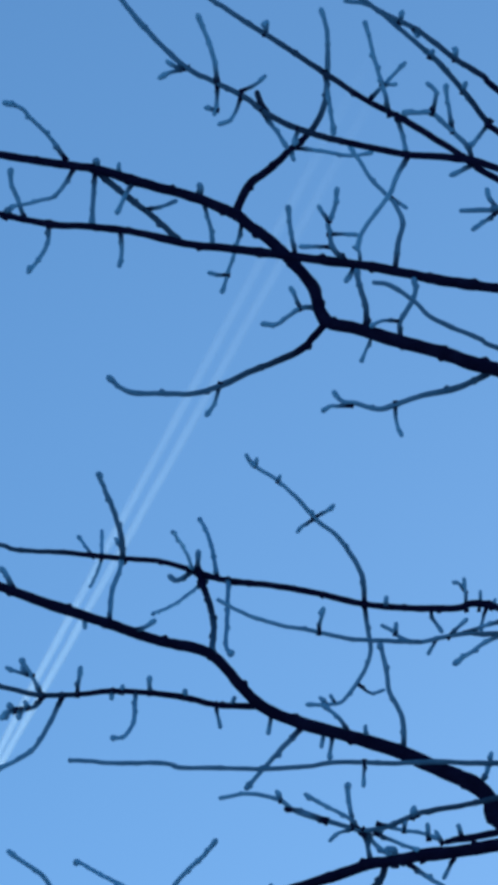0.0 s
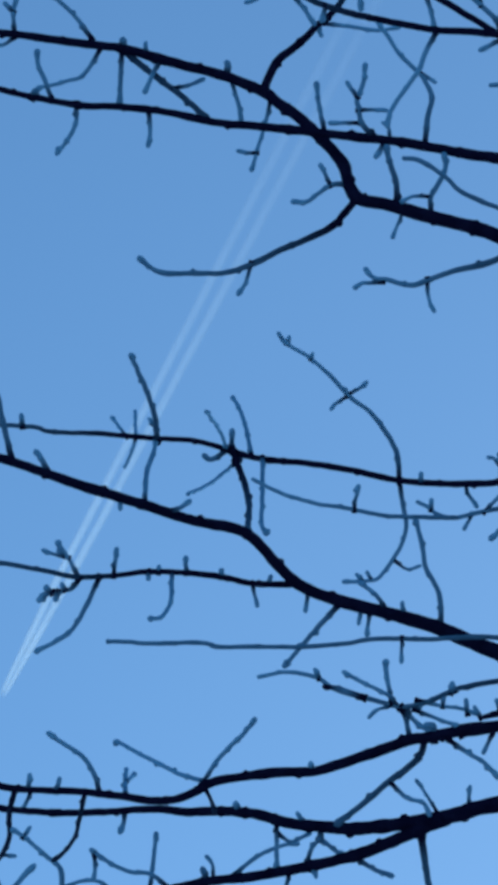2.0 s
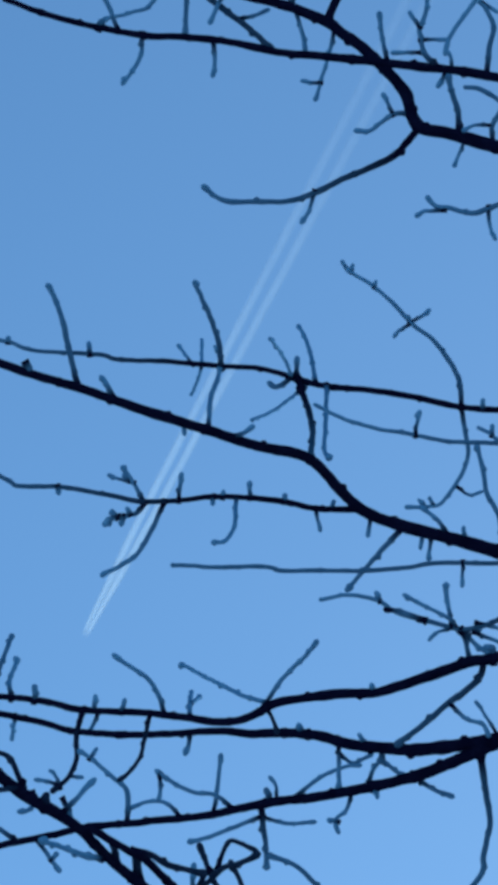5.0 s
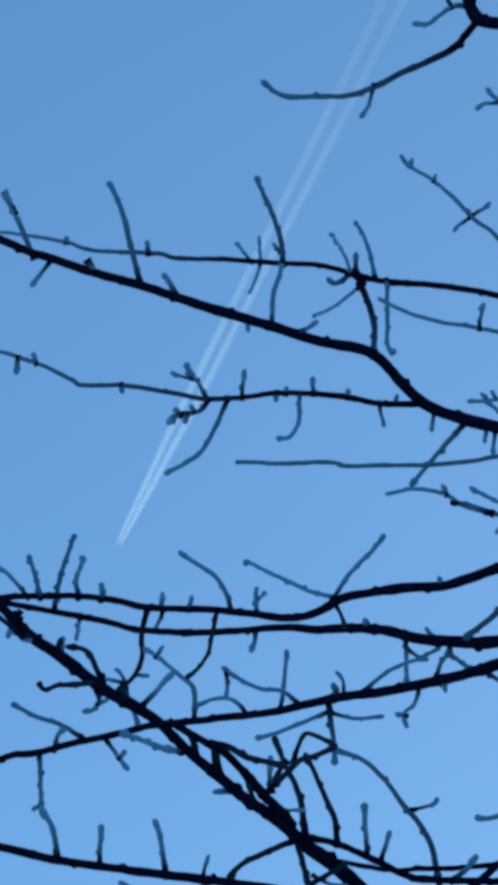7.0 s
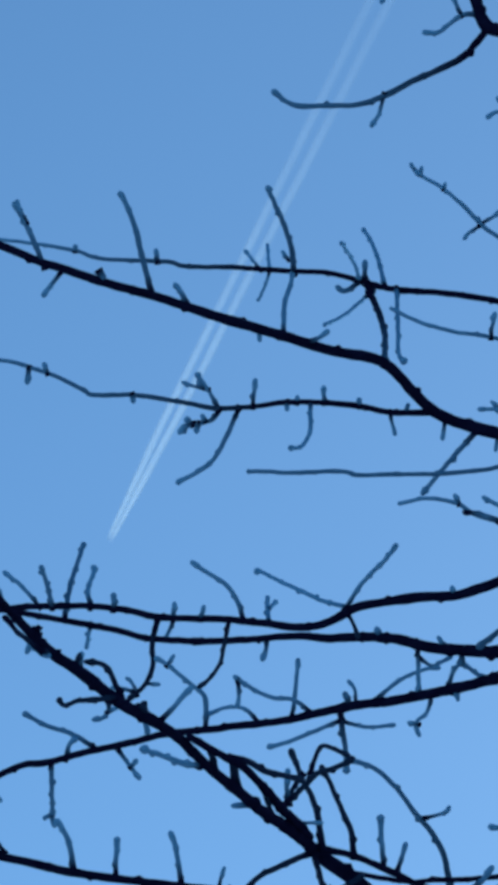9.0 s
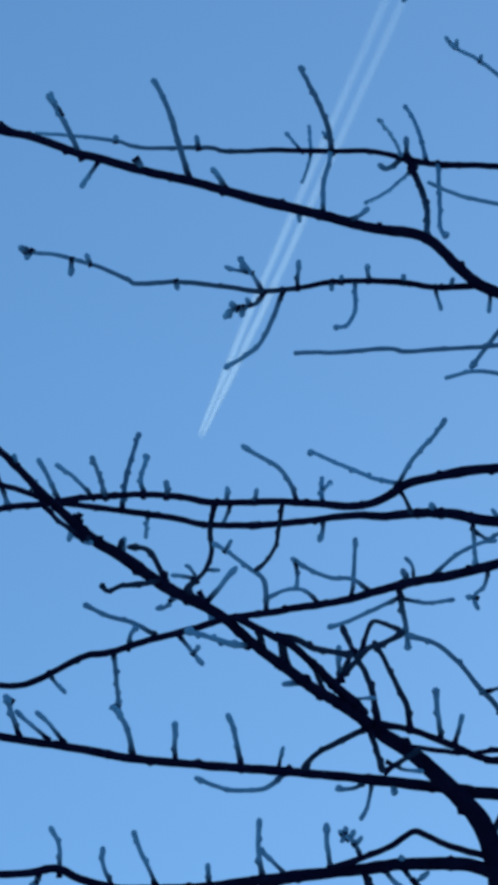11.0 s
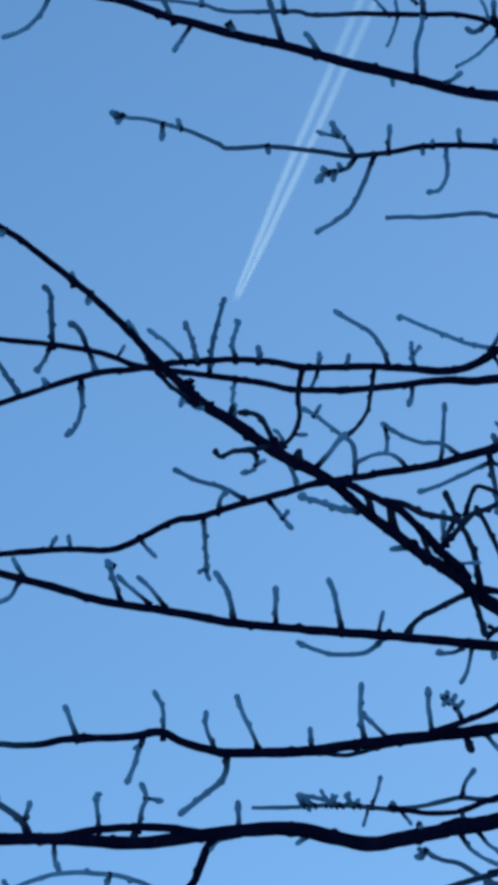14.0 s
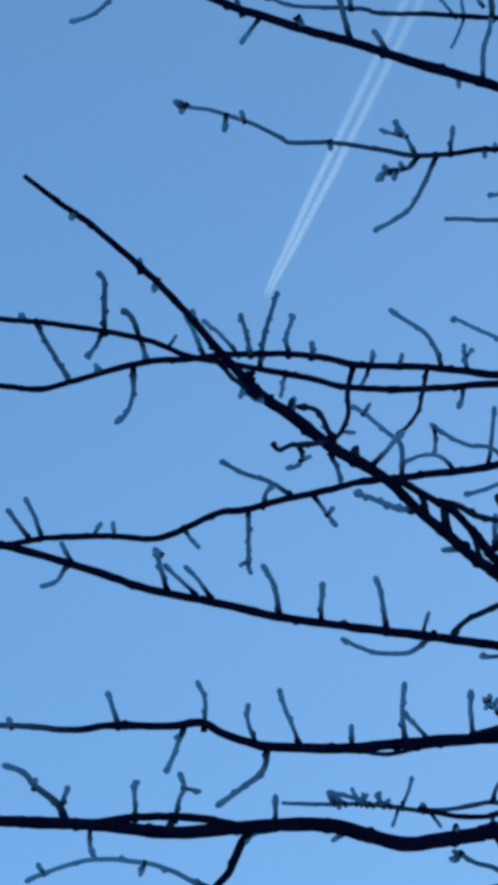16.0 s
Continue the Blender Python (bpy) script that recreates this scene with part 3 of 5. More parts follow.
twig(b, ((-0.239, 6.772, 7.421), (-0.262, 6.724, 7.489), (-0.284, 6.674, 7.559), (-0.304, 6.645, 7.600), (-0.321, 6.624, 7.630)), 0.0068, 0.0051)
twig(b, ((-0.146, 6.783, 7.396), (-0.165, 6.763, 7.421), (-0.183, 6.749, 7.436)), 0.0045, 0.0040)
twig(b, ((-0.357, 6.759, 7.453), (-0.371, 6.746, 7.469)), 0.0057, 0.0068)
twig(b, ((-0.814, 6.718, 7.587), (-0.835, 6.744, 7.551), (-0.869, 6.767, 7.517), (-0.906, 6.779, 7.498), (-0.947, 6.786, 7.488)), 0.0057, 0.0046)
twig(b, ((-0.681, 6.728, 7.562), (-0.723, 6.715, 7.583), (-0.758, 6.705, 7.599), (-0.813, 6.690, 7.624), (-0.869, 6.674, 7.649), (-0.911, 6.664, 7.666), (-0.981, 6.650, 7.689)), 0.0068, 0.0057, True)
twig(b, ((-0.847, 6.708, 7.605), (-0.850, 6.683, 7.637), (-0.860, 6.659, 7.667), (-0.872, 6.636, 7.695)), 0.0051, 0.0046)

b = limb(((0.494, 7.234, 7.422), (0.433, 7.231, 7.415), (0.374, 7.225, 7.411), (0.300, 7.208, 7.416), (0.213, 7.194, 7.415), (0.111, 7.202, 7.422), (0.025, 7.216, 7.419), (-0.077, 7.130, 7.341), (-0.164, 7.123, 7.356), (-0.280, 7.117, 7.372), (-0.390, 7.120, 7.374), (-0.418, 7.114, 7.385), (-0.483, 7.097, 7.412), (-0.526, 7.089, 7.426), (-0.599, 7.078, 7.445), (-0.657, 7.075, 7.453), (-0.683, 7.071, 7.460)),
         (0.0090, 0.0087, 0.0085, 0.0082, 0.0079, 0.0075, 0.0072, 0.0068, 0.0065, 0.0061, 0.0057, 0.0055, 0.0053, 0.0051, 0.0048, 0.0046, 0.0045), 0)
twig(b, ((-0.067, 7.138, 7.344), (-0.099, 7.095, 7.380), (-0.129, 7.066, 7.404)), 0.0052, 0.0046)
twig(b, ((-0.098, 7.096, 7.378), (-0.128, 7.095, 7.383), (-0.164, 7.088, 7.394)), 0.0040, 0.0034)
twig(b, ((-0.068, 7.140, 7.342), (-0.088, 7.158, 7.325), (-0.124, 7.167, 7.320), (-0.166, 7.178, 7.312)), 0.0057, 0.0046)
twig(b, ((-0.134, 7.167, 7.320), (-0.152, 7.171, 7.314), (-0.170, 7.182, 7.298)), 0.0046, 0.0046)
twig(b, ((-0.018, 7.188, 7.385), (-0.050, 7.239, 7.332), (-0.084, 7.281, 7.290), (-0.134, 7.308, 7.264), (-0.178, 7.326, 7.249)), 0.0058, 0.0046)
twig(b, ((0.019, 7.211, 7.414), (0.023, 7.185, 7.441), (0.026, 7.160, 7.467)), 0.0052, 0.0046)
twig(b, ((0.133, 7.201, 7.420), (0.135, 7.189, 7.433)), 0.0046, 0.0041)
twig(b, ((0.205, 7.195, 7.415), (0.203, 7.164, 7.446)), 0.0046, 0.0046)
twig(b, ((0.169, 7.198, 7.416), (0.165, 7.118, 7.256), (0.140, 7.066, 7.169), (0.111, 7.019, 7.126)), 0.0052, 0.0046)
twig(b, ((0.377, 7.225, 7.411), (0.384, 7.245, 7.391), (0.393, 7.268, 7.369)), 0.0041, 0.0035)
twig(b, ((0.108, 7.203, 7.420), (0.109, 7.215, 7.404)), 0.0041, 0.0035)
twig(b, ((0.298, 7.208, 7.416), (0.297, 7.192, 7.430)), 0.0041, 0.0035)
twig(b, ((0.421, 7.228, 7.416), (0.424, 7.214, 7.432)), 0.0041, 0.0035)
twig(b, ((-0.292, 7.117, 7.372), (-0.288, 7.131, 7.357)), 0.0052, 0.0035)
twig(b, ((-0.512, 7.091, 7.422), (-0.522, 7.074, 7.442)), 0.0052, 0.0041)
twig(b, ((-0.560, 7.085, 7.434), (-0.564, 7.109, 7.401)), 0.0052, 0.0052)
twig(b, ((-0.672, 7.073, 7.456), (-0.695, 7.066, 7.466)), 0.0064, 0.0053)
twig(b, ((-0.663, 7.073, 7.456), (-0.678, 7.084, 7.439)), 0.0053, 0.0047)
twig(b, ((-0.120, 7.166, 7.320), (-0.126, 7.181, 7.300)), 0.0047, 0.0041)
twig(b, ((-0.137, 7.170, 7.318), (-0.151, 7.158, 7.335)), 0.0047, 0.0041)
twig(b, ((-0.152, 7.175, 7.315), (-0.172, 7.182, 7.303)), 0.0047, 0.0041)
twig(b, ((-0.104, 7.144, 7.311), (-0.113, 7.134, 7.323)), 0.0046, 0.0041)
twig(b, ((-0.109, 7.093, 7.383), (-0.124, 7.081, 7.394)), 0.0046, 0.0040)

b = limb(((2.900, 6.300, 6.271), (2.257, 6.616, 6.797), (1.615, 6.932, 7.082), (1.089, 7.064, 7.134), (0.936, 7.088, 7.149), (0.825, 7.110, 7.156), (0.685, 7.132, 7.169), (0.601, 7.154, 7.167), (0.503, 7.175, 7.171), (0.375, 7.195, 7.183), (0.290, 7.209, 7.190), (0.247, 7.209, 7.202), (0.119, 7.231, 7.212), (0.047, 7.239, 7.222), (0.007, 7.246, 7.225)),
         (0.0062, 0.0060, 0.0059, 0.0058, 0.0057, 0.0056, 0.0054, 0.0054, 0.0053, 0.0052, 0.0051, 0.0051), 3)
twig(b, ((0.748, 7.120, 7.163), (0.748, 7.161, 7.115)), 0.0040, 0.0040)

b = limb(((2.900, 6.300, 6.633), (2.258, 6.568, 7.146), (1.617, 6.836, 7.419), (1.086, 6.920, 7.436), (1.001, 6.925, 7.436), (0.944, 6.934, 7.429), (0.874, 6.949, 7.418), (0.830, 6.943, 7.426), (0.808, 6.933, 7.439), (0.779, 6.924, 7.450)),
         (0.0063, 0.0058, 0.0054, 0.0050, 0.0047, 0.0046, 0.0044), 3)
twig(b, ((0.951, 6.934, 7.429), (0.972, 6.917, 7.446), (0.996, 6.900, 7.462)), 0.0046, 0.0040)
twig(b, ((0.816, 6.937, 7.435), (0.817, 6.919, 7.454)), 0.0046, 0.0040)
twig(b, ((1.093, 6.918, 7.438), (1.052, 6.936, 7.423), (1.010, 6.960, 7.404), (0.967, 6.986, 7.381)), 0.0051, 0.0046)
twig(b, ((0.919, 6.942, 7.423), (0.901, 6.969, 7.396)), 0.0034, 0.0034)
twig(b, ((1.092, 6.896, 7.461), (1.043, 6.910, 7.451), (0.987, 6.927, 7.437)), 0.0046, 0.0034)

b = limb(((0.881, 6.948, 7.418), (0.797, 6.905, 7.383), (0.693, 6.850, 7.338), (0.574, 6.773, 7.298), (0.516, 6.737, 7.277), (0.429, 6.673, 7.251), (0.349, 6.601, 7.236)),
         (0.0057, 0.0054, 0.0052, 0.0048, 0.0047, 0.0044, 0.0042), 0)
twig(b, ((0.610, 6.794, 7.308), (0.613, 6.774, 7.328), (0.619, 6.750, 7.352)), 0.0045, 0.0045)

b = limb(((2.900, 6.300, 5.818), (2.172, 6.500, 6.363), (1.445, 6.701, 6.668), (0.919, 6.880, 6.715), (0.847, 6.907, 6.721), (0.780, 6.935, 6.722), (0.740, 6.950, 6.724), (0.647, 7.000, 6.715), (0.567, 7.041, 6.709), (0.513, 7.066, 6.708), (0.431, 7.090, 6.720), (0.348, 7.120, 6.726), (0.280, 7.147, 6.729), (0.233, 7.235, 6.758), (0.185, 7.313, 6.789), (0.129, 7.387, 6.836), (0.042, 7.389, 6.851), (-0.044, 7.393, 6.862), (-0.038, 7.380, 6.854), (-0.211, 7.389, 6.865), (-0.297, 7.384, 6.883), (-0.398, 7.377, 6.889), (-0.542, 7.376, 6.885), (-0.653, 7.376, 6.869), (-0.739, 7.376, 6.863), (-0.840, 7.386, 6.842), (-0.940, 7.400, 6.815), (-1.027, 7.409, 6.796), (-1.128, 7.402, 6.799), (-1.301, 7.394, 6.799)),
         (0.0156, 0.0152, 0.0148, 0.0145, 0.0139, 0.0134, 0.0131, 0.0126, 0.0121, 0.0117, 0.0112, 0.0108, 0.0103, 0.0095, 0.0094, 0.0093, 0.0091, 0.0089, 0.0088, 0.0086, 0.0085, 0.0084, 0.0082, 0.0081, 0.0080, 0.0079, 0.0076), 3)
twig(b, ((-0.001, 7.390, 6.858), (-0.016, 7.356, 6.893), (-0.046, 7.327, 6.924), (-0.090, 7.307, 6.944), (-0.136, 7.285, 6.966)), 0.0057, 0.0046)
twig(b, ((0.259, 7.165, 6.740), (0.198, 7.312, 6.867), (0.156, 7.412, 6.964), (0.105, 7.527, 7.076), (0.037, 7.676, 7.229)), 0.0050, 0.0045)
twig(b, ((0.250, 7.184, 6.746), (0.293, 7.135, 6.795), (0.348, 7.093, 6.835), (0.377, 7.065, 6.863)), 0.0050, 0.0050)
twig(b, ((0.064, 7.388, 6.851), (0.064, 7.554, 7.010), (0.066, 7.720, 7.170)), 0.0057, 0.0046)
twig(b, ((0.066, 7.554, 7.010), (0.088, 7.753, 7.176)), 0.0047, 0.0041)
twig(b, ((-0.181, 7.388, 6.862), (-0.177, 7.369, 6.887)), 0.0046, 0.0040)
twig(b, ((-0.109, 7.384, 6.857), (-0.102, 7.359, 6.882)), 0.0046, 0.0040)
twig(b, ((0.256, 7.187, 6.742), (0.270, 7.202, 6.722), (0.285, 7.225, 6.690)), 0.0046, 0.0042, True)
twig(b, ((0.515, 7.065, 6.709), (0.509, 7.050, 6.726)), 0.0044, 0.0033)
twig(b, ((0.776, 6.937, 6.722), (0.768, 6.965, 6.694), (0.728, 6.997, 6.665), (0.688, 7.019, 6.646), (0.635, 7.057, 6.612), (0.568, 7.099, 6.576)), 0.0077, 0.0066)
twig(b, ((0.699, 7.017, 6.646), (0.737, 7.038, 6.619), (0.778, 7.045, 6.608), (0.794, 7.063, 6.584)), 0.0049, 0.0038)
twig(b, ((-0.038, 7.394, 6.860), (-0.050, 7.442, 6.812), (-0.063, 7.479, 6.776), (-0.091, 7.506, 6.751), (-0.115, 7.520, 6.739)), 0.0052, 0.0041, True)
twig(b, ((-0.789, 7.385, 6.847), (-0.789, 7.425, 6.790), (-0.807, 7.453, 6.749), (-0.833, 7.465, 6.730)), 0.0058, 0.0052)
twig(b, ((-0.871, 7.387, 6.837), (-0.886, 7.375, 6.851)), 0.0052, 0.0046)
twig(b, ((-0.607, 7.374, 6.878), (-0.633, 7.332, 6.923), (-0.657, 7.300, 6.957)), 0.0058, 0.0046)
twig(b, ((-0.520, 7.378, 6.885), (-0.569, 7.348, 6.931), (-0.615, 7.331, 6.960)), 0.0052, 0.0046)
twig(b, ((-0.489, 7.377, 6.886), (-0.497, 7.252, 6.867), (-0.508, 7.155, 6.850)), 0.0058, 0.0052)
twig(b, ((-0.392, 7.378, 6.887), (-0.399, 7.391, 6.955), (-0.382, 7.407, 7.033)), 0.0058, 0.0046)
twig(b, ((-0.333, 7.383, 6.884), (-0.331, 7.351, 6.910)), 0.0052, 0.0052)
twig(b, ((-0.179, 7.387, 6.862), (-0.177, 7.360, 6.893)), 0.0046, 0.0040)
twig(b, ((0.799, 6.935, 6.713), (0.796, 6.913, 6.734), (0.774, 6.905, 6.739)), 0.0065, 0.0049)
twig(b, ((0.862, 6.908, 6.712), (0.845, 6.890, 6.732)), 0.0059, 0.0043)
twig(b, ((0.836, 6.925, 6.707), (0.880, 6.944, 6.684), (0.919, 6.958, 6.667), (0.956, 6.981, 6.639)), 0.0049, 0.0043)
twig(b, ((0.933, 6.891, 6.702), (0.912, 6.924, 6.671)), 0.0043, 0.0038)
twig(b, ((0.903, 6.867, 6.737), (0.886, 6.849, 6.756)), 0.0038, 0.0032)

b = limb(((2.900, 6.300, 5.551), (2.114, 6.461, 6.104), (1.328, 6.623, 6.416), (0.932, 6.956, 6.544), (0.867, 7.045, 6.580), (0.793, 7.137, 6.622), (0.717, 7.224, 6.667), (0.639, 7.311, 6.714), (0.559, 7.389, 6.771), (0.477, 7.464, 6.832), (0.393, 7.532, 6.905), (0.308, 7.608, 6.964), (0.221, 7.690, 7.016), (0.132, 7.743, 7.060), (0.026, 7.815, 7.098), (-0.127, 7.915, 7.158), (-0.108, 7.942, 7.180), (-0.250, 8.018, 7.240), (-0.361, 8.066, 7.304), (-0.517, 8.047, 7.324), (-0.627, 8.034, 7.338), (-0.696, 8.019, 7.343), (-0.791, 7.995, 7.373), (-0.901, 7.979, 7.390), (-0.995, 7.967, 7.400), (-1.121, 7.955, 7.409), (-1.215, 7.948, 7.413), (-1.403, 7.930, 7.427)),
         (0.0203, 0.0195, 0.0186, 0.0177, 0.0168, 0.0158, 0.0149, 0.0139, 0.0128, 0.0118, 0.0099, 0.0098, 0.0097, 0.0096, 0.0095, 0.0094, 0.0091, 0.0089, 0.0088, 0.0086, 0.0084, 0.0083, 0.0081, 0.0079, 0.0076), 3)
twig(b, ((-0.233, 7.979, 7.272), (-0.246, 8.013, 7.223), (-0.244, 8.048, 7.173), (-0.266, 8.079, 7.128), (-0.311, 8.103, 7.093)), 0.0067, 0.0056, True)
twig(b, ((-0.190, 7.978, 7.272), (-0.202, 7.997, 7.247), (-0.216, 8.014, 7.225)), 0.0050, 0.0043)
twig(b, ((-0.287, 8.095, 7.106), (-0.303, 8.071, 7.131), (-0.319, 8.063, 7.139)), 0.0043, 0.0037)
twig(b, ((-0.293, 8.092, 7.108), (-0.320, 8.083, 7.116), (-0.358, 8.079, 7.116)), 0.0050, 0.0043)
twig(b, ((-0.260, 8.077, 7.132), (-0.223, 8.079, 7.129)), 0.0043, 0.0037)
twig(b, ((0.064, 7.791, 7.086), (0.062, 7.811, 7.057), (0.052, 7.826, 7.035)), 0.0054, 0.0048)
twig(b, ((0.358, 7.561, 6.931), (0.347, 7.546, 6.952)), 0.0070, 0.0047)
twig(b, ((0.513, 7.432, 6.810), (0.496, 7.416, 6.833)), 0.0046, 0.0040)
twig(b, ((0.449, 7.491, 6.846), (0.451, 7.526, 6.796), (0.452, 7.557, 6.751)), 0.0052, 0.0046)
twig(b, ((0.450, 7.502, 6.832), (0.487, 7.516, 6.811), (0.537, 7.497, 6.827)), 0.0046, 0.0041)
twig(b, ((0.552, 7.397, 6.776), (0.558, 7.425, 6.747)), 0.0069, 0.0057)
twig(b, ((0.815, 7.100, 6.620), (0.788, 7.069, 6.650), (0.762, 7.043, 6.676)), 0.0039, 0.0033)
twig(b, ((0.881, 7.022, 6.578), (0.885, 6.983, 6.620)), 0.0044, 0.0033)
twig(b, ((-0.923, 7.978, 7.389), (-0.929, 7.969, 7.480), (-0.932, 7.962, 7.554), (-0.954, 7.962, 7.588)), 0.0069, 0.0063)
twig(b, ((-0.929, 7.978, 7.389), (-0.956, 8.008, 7.352), (-0.979, 8.021, 7.338)), 0.0057, 0.0050)
twig(b, ((-0.829, 7.987, 7.381), (-0.847, 7.961, 7.426), (-0.877, 7.948, 7.449)), 0.0069, 0.0063)
twig(b, ((-0.825, 7.989, 7.379), (-0.814, 8.008, 7.354), (-0.802, 8.032, 7.323)), 0.0057, 0.0057)
twig(b, ((-1.118, 7.955, 7.409), (-1.074, 8.005, 7.349), (-1.023, 8.057, 7.286)), 0.0063, 0.0063)
twig(b, ((-0.744, 8.002, 7.365), (-0.725, 7.987, 7.390)), 0.0038, 0.0038)
twig(b, ((-1.149, 7.951, 7.414), (-1.158, 7.939, 7.426)), 0.0050, 0.0050)
twig(b, ((-0.492, 8.049, 7.324), (-0.491, 8.078, 7.389), (-0.484, 8.128, 7.504), (-0.464, 8.193, 7.650), (-0.456, 8.221, 7.715)), 0.0069, 0.0057)
twig(b, ((-0.421, 8.062, 7.317), (-0.440, 8.281, 7.390)), 0.0050, 0.0044)

b = limb(((0.836, 7.086, 6.591), (0.780, 7.161, 6.613), (0.724, 7.240, 6.632), (0.640, 7.350, 6.663), (0.534, 7.472, 6.709), (0.396, 7.617, 6.772), (0.283, 7.729, 6.827), (0.196, 7.818, 6.863), (0.107, 7.958, 6.932), (-0.044, 7.988, 6.931), (-0.053, 7.966, 6.912), (-0.206, 7.990, 6.907), (-0.313, 7.980, 6.868), (-0.418, 7.967, 6.832), (-0.509, 7.960, 6.795), (-0.580, 7.925, 6.762), (-0.654, 7.923, 6.720), (-0.713, 7.922, 6.686), (-0.765, 7.923, 6.674), (-0.861, 7.909, 6.673), (-1.010, 7.897, 6.659), (-1.084, 7.895, 6.647), (-1.172, 7.896, 6.625), (-1.305, 7.890, 6.606)),
         (0.0170, 0.0165, 0.0160, 0.0153, 0.0145, 0.0134, 0.0125, 0.0118, 0.0107, 0.0104, 0.0103, 0.0100, 0.0098, 0.0096, 0.0094, 0.0092, 0.0091, 0.0089, 0.0088, 0.0087, 0.0084, 0.0083, 0.0081, 0.0079), 0)
twig(b, ((-0.097, 7.969, 6.913), (-0.099, 7.920, 6.978), (-0.137, 7.899, 7.008), (-0.199, 7.871, 7.048), (-0.233, 7.858, 7.068)), 0.0061, 0.0042)
twig(b, ((-0.202, 7.871, 7.048), (-0.182, 7.855, 7.073)), 0.0042, 0.0036)
twig(b, ((0.340, 7.673, 6.805), (0.405, 7.644, 6.849), (0.470, 7.628, 6.874), (0.515, 7.626, 6.880)), 0.0053, 0.0041)
twig(b, ((0.523, 7.484, 6.717), (0.534, 7.457, 6.751), (0.559, 7.444, 6.768), (0.591, 7.459, 6.750), (0.620, 7.469, 6.740)), 0.0052, 0.0046)
twig(b, ((0.784, 7.179, 6.601), (0.797, 7.229, 6.535), (0.809, 7.271, 6.480), (0.796, 7.322, 6.414), (0.787, 7.355, 6.370), (0.702, 7.407, 6.292), (0.644, 7.422, 6.268), (0.605, 7.423, 6.265)), 0.0072, 0.0050)
twig(b, ((0.134, 7.920, 6.919), (0.143, 7.880, 6.975), (0.150, 7.829, 7.047)), 0.0054, 0.0048)
twig(b, ((0.181, 7.840, 6.881), (0.135, 7.817, 6.905), (0.075, 7.811, 6.909), (0.015, 7.790, 6.930), (-0.023, 7.772, 6.949)), 0.0054, 0.0048)
twig(b, ((-0.012, 7.780, 6.940), (-0.008, 7.803, 6.910), (-0.011, 7.822, 6.885)), 0.0048, 0.0042)
twig(b, ((0.040, 7.976, 6.943), (0.008, 7.955, 6.968), (-0.045, 7.954, 6.970), (-0.093, 7.966, 6.955)), 0.0049, 0.0042)
twig(b, ((0.297, 7.714, 6.828), (0.293, 7.691, 6.855), (0.275, 7.676, 6.872)), 0.0041, 0.0035)
twig(b, ((0.279, 7.723, 6.834), (0.267, 7.706, 6.854)), 0.0059, 0.0059)
twig(b, ((0.482, 7.532, 6.731), (0.473, 7.564, 6.700), (0.445, 7.587, 6.680), (0.455, 7.612, 6.656)), 0.0052, 0.0040)
twig(b, ((0.450, 7.589, 6.678), (0.424, 7.584, 6.681)), 0.0040, 0.0040)
twig(b, ((0.542, 7.460, 6.701), (0.545, 7.477, 6.675)), 0.0040, 0.0034)
twig(b, ((0.634, 7.363, 6.665), (0.685, 7.386, 6.646), (0.734, 7.401, 6.635)), 0.0057, 0.0045)
twig(b, ((0.257, 7.759, 6.834), (0.267, 7.806, 6.786), (0.274, 7.838, 6.755), (0.277, 7.876, 6.717)), 0.0077, 0.0053)
twig(b, ((0.262, 7.775, 6.815), (0.181, 7.808, 6.794), (0.123, 7.831, 6.781), (0.067, 7.849, 6.774)), 0.0053, 0.0047)
twig(b, ((0.262, 7.777, 6.811), (0.329, 7.784, 6.799), (0.403, 7.777, 6.802)), 0.0047, 0.0041)
twig(b, ((0.275, 7.849, 6.743), (0.347, 7.872, 6.729), (0.407, 7.911, 6.694), (0.453, 7.955, 6.652), (0.499, 7.994, 6.616), (0.537, 8.042, 6.568), (0.554, 8.096, 6.514), (0.570, 8.150, 6.461)), 0.0053, 0.0077)
twig(b, ((0.483, 7.971, 6.638), (0.536, 7.968, 6.651), (0.552, 7.959, 6.666)), 0.0042, 0.0042)
twig(b, ((-0.391, 7.969, 6.845), (-0.449, 7.947, 6.874), (-0.525, 7.932, 6.894), (-0.583, 7.912, 6.920)), 0.0060, 0.0054)
twig(b, ((-0.468, 7.968, 6.810), (-0.460, 7.943, 6.837), (-0.440, 7.929, 6.853)), 0.0054, 0.0048)
twig(b, ((-0.332, 7.982, 6.854), (-0.305, 8.004, 6.824), (-0.270, 8.029, 6.788)), 0.0054, 0.0048)
twig(b, ((-0.295, 8.010, 6.815), (-0.278, 7.997, 6.829)), 0.0048, 0.0042)
twig(b, ((-0.507, 7.962, 6.793), (-0.513, 8.177, 6.834), (-0.516, 8.315, 6.859)), 0.0060, 0.0054)
twig(b, ((-0.516, 8.315, 6.859), (-0.516, 8.325, 6.844), (-0.509, 8.336, 6.827)), 0.0050, 0.0044)
twig(b, ((-0.519, 8.317, 6.856), (-0.529, 8.319, 6.852), (-0.541, 8.321, 6.848)), 0.0042, 0.0040)
twig(b, ((-1.081, 7.893, 6.649), (-1.113, 7.861, 6.683), (-1.139, 7.838, 6.709)), 0.0066, 0.0054)
twig(b, ((-1.048, 7.894, 6.654), (-1.066, 7.855, 6.698), (-1.093, 7.822, 6.734)), 0.0060, 0.0048)
twig(b, ((-0.913, 7.904, 6.669), (-0.892, 7.888, 6.703)), 0.0048, 0.0042)
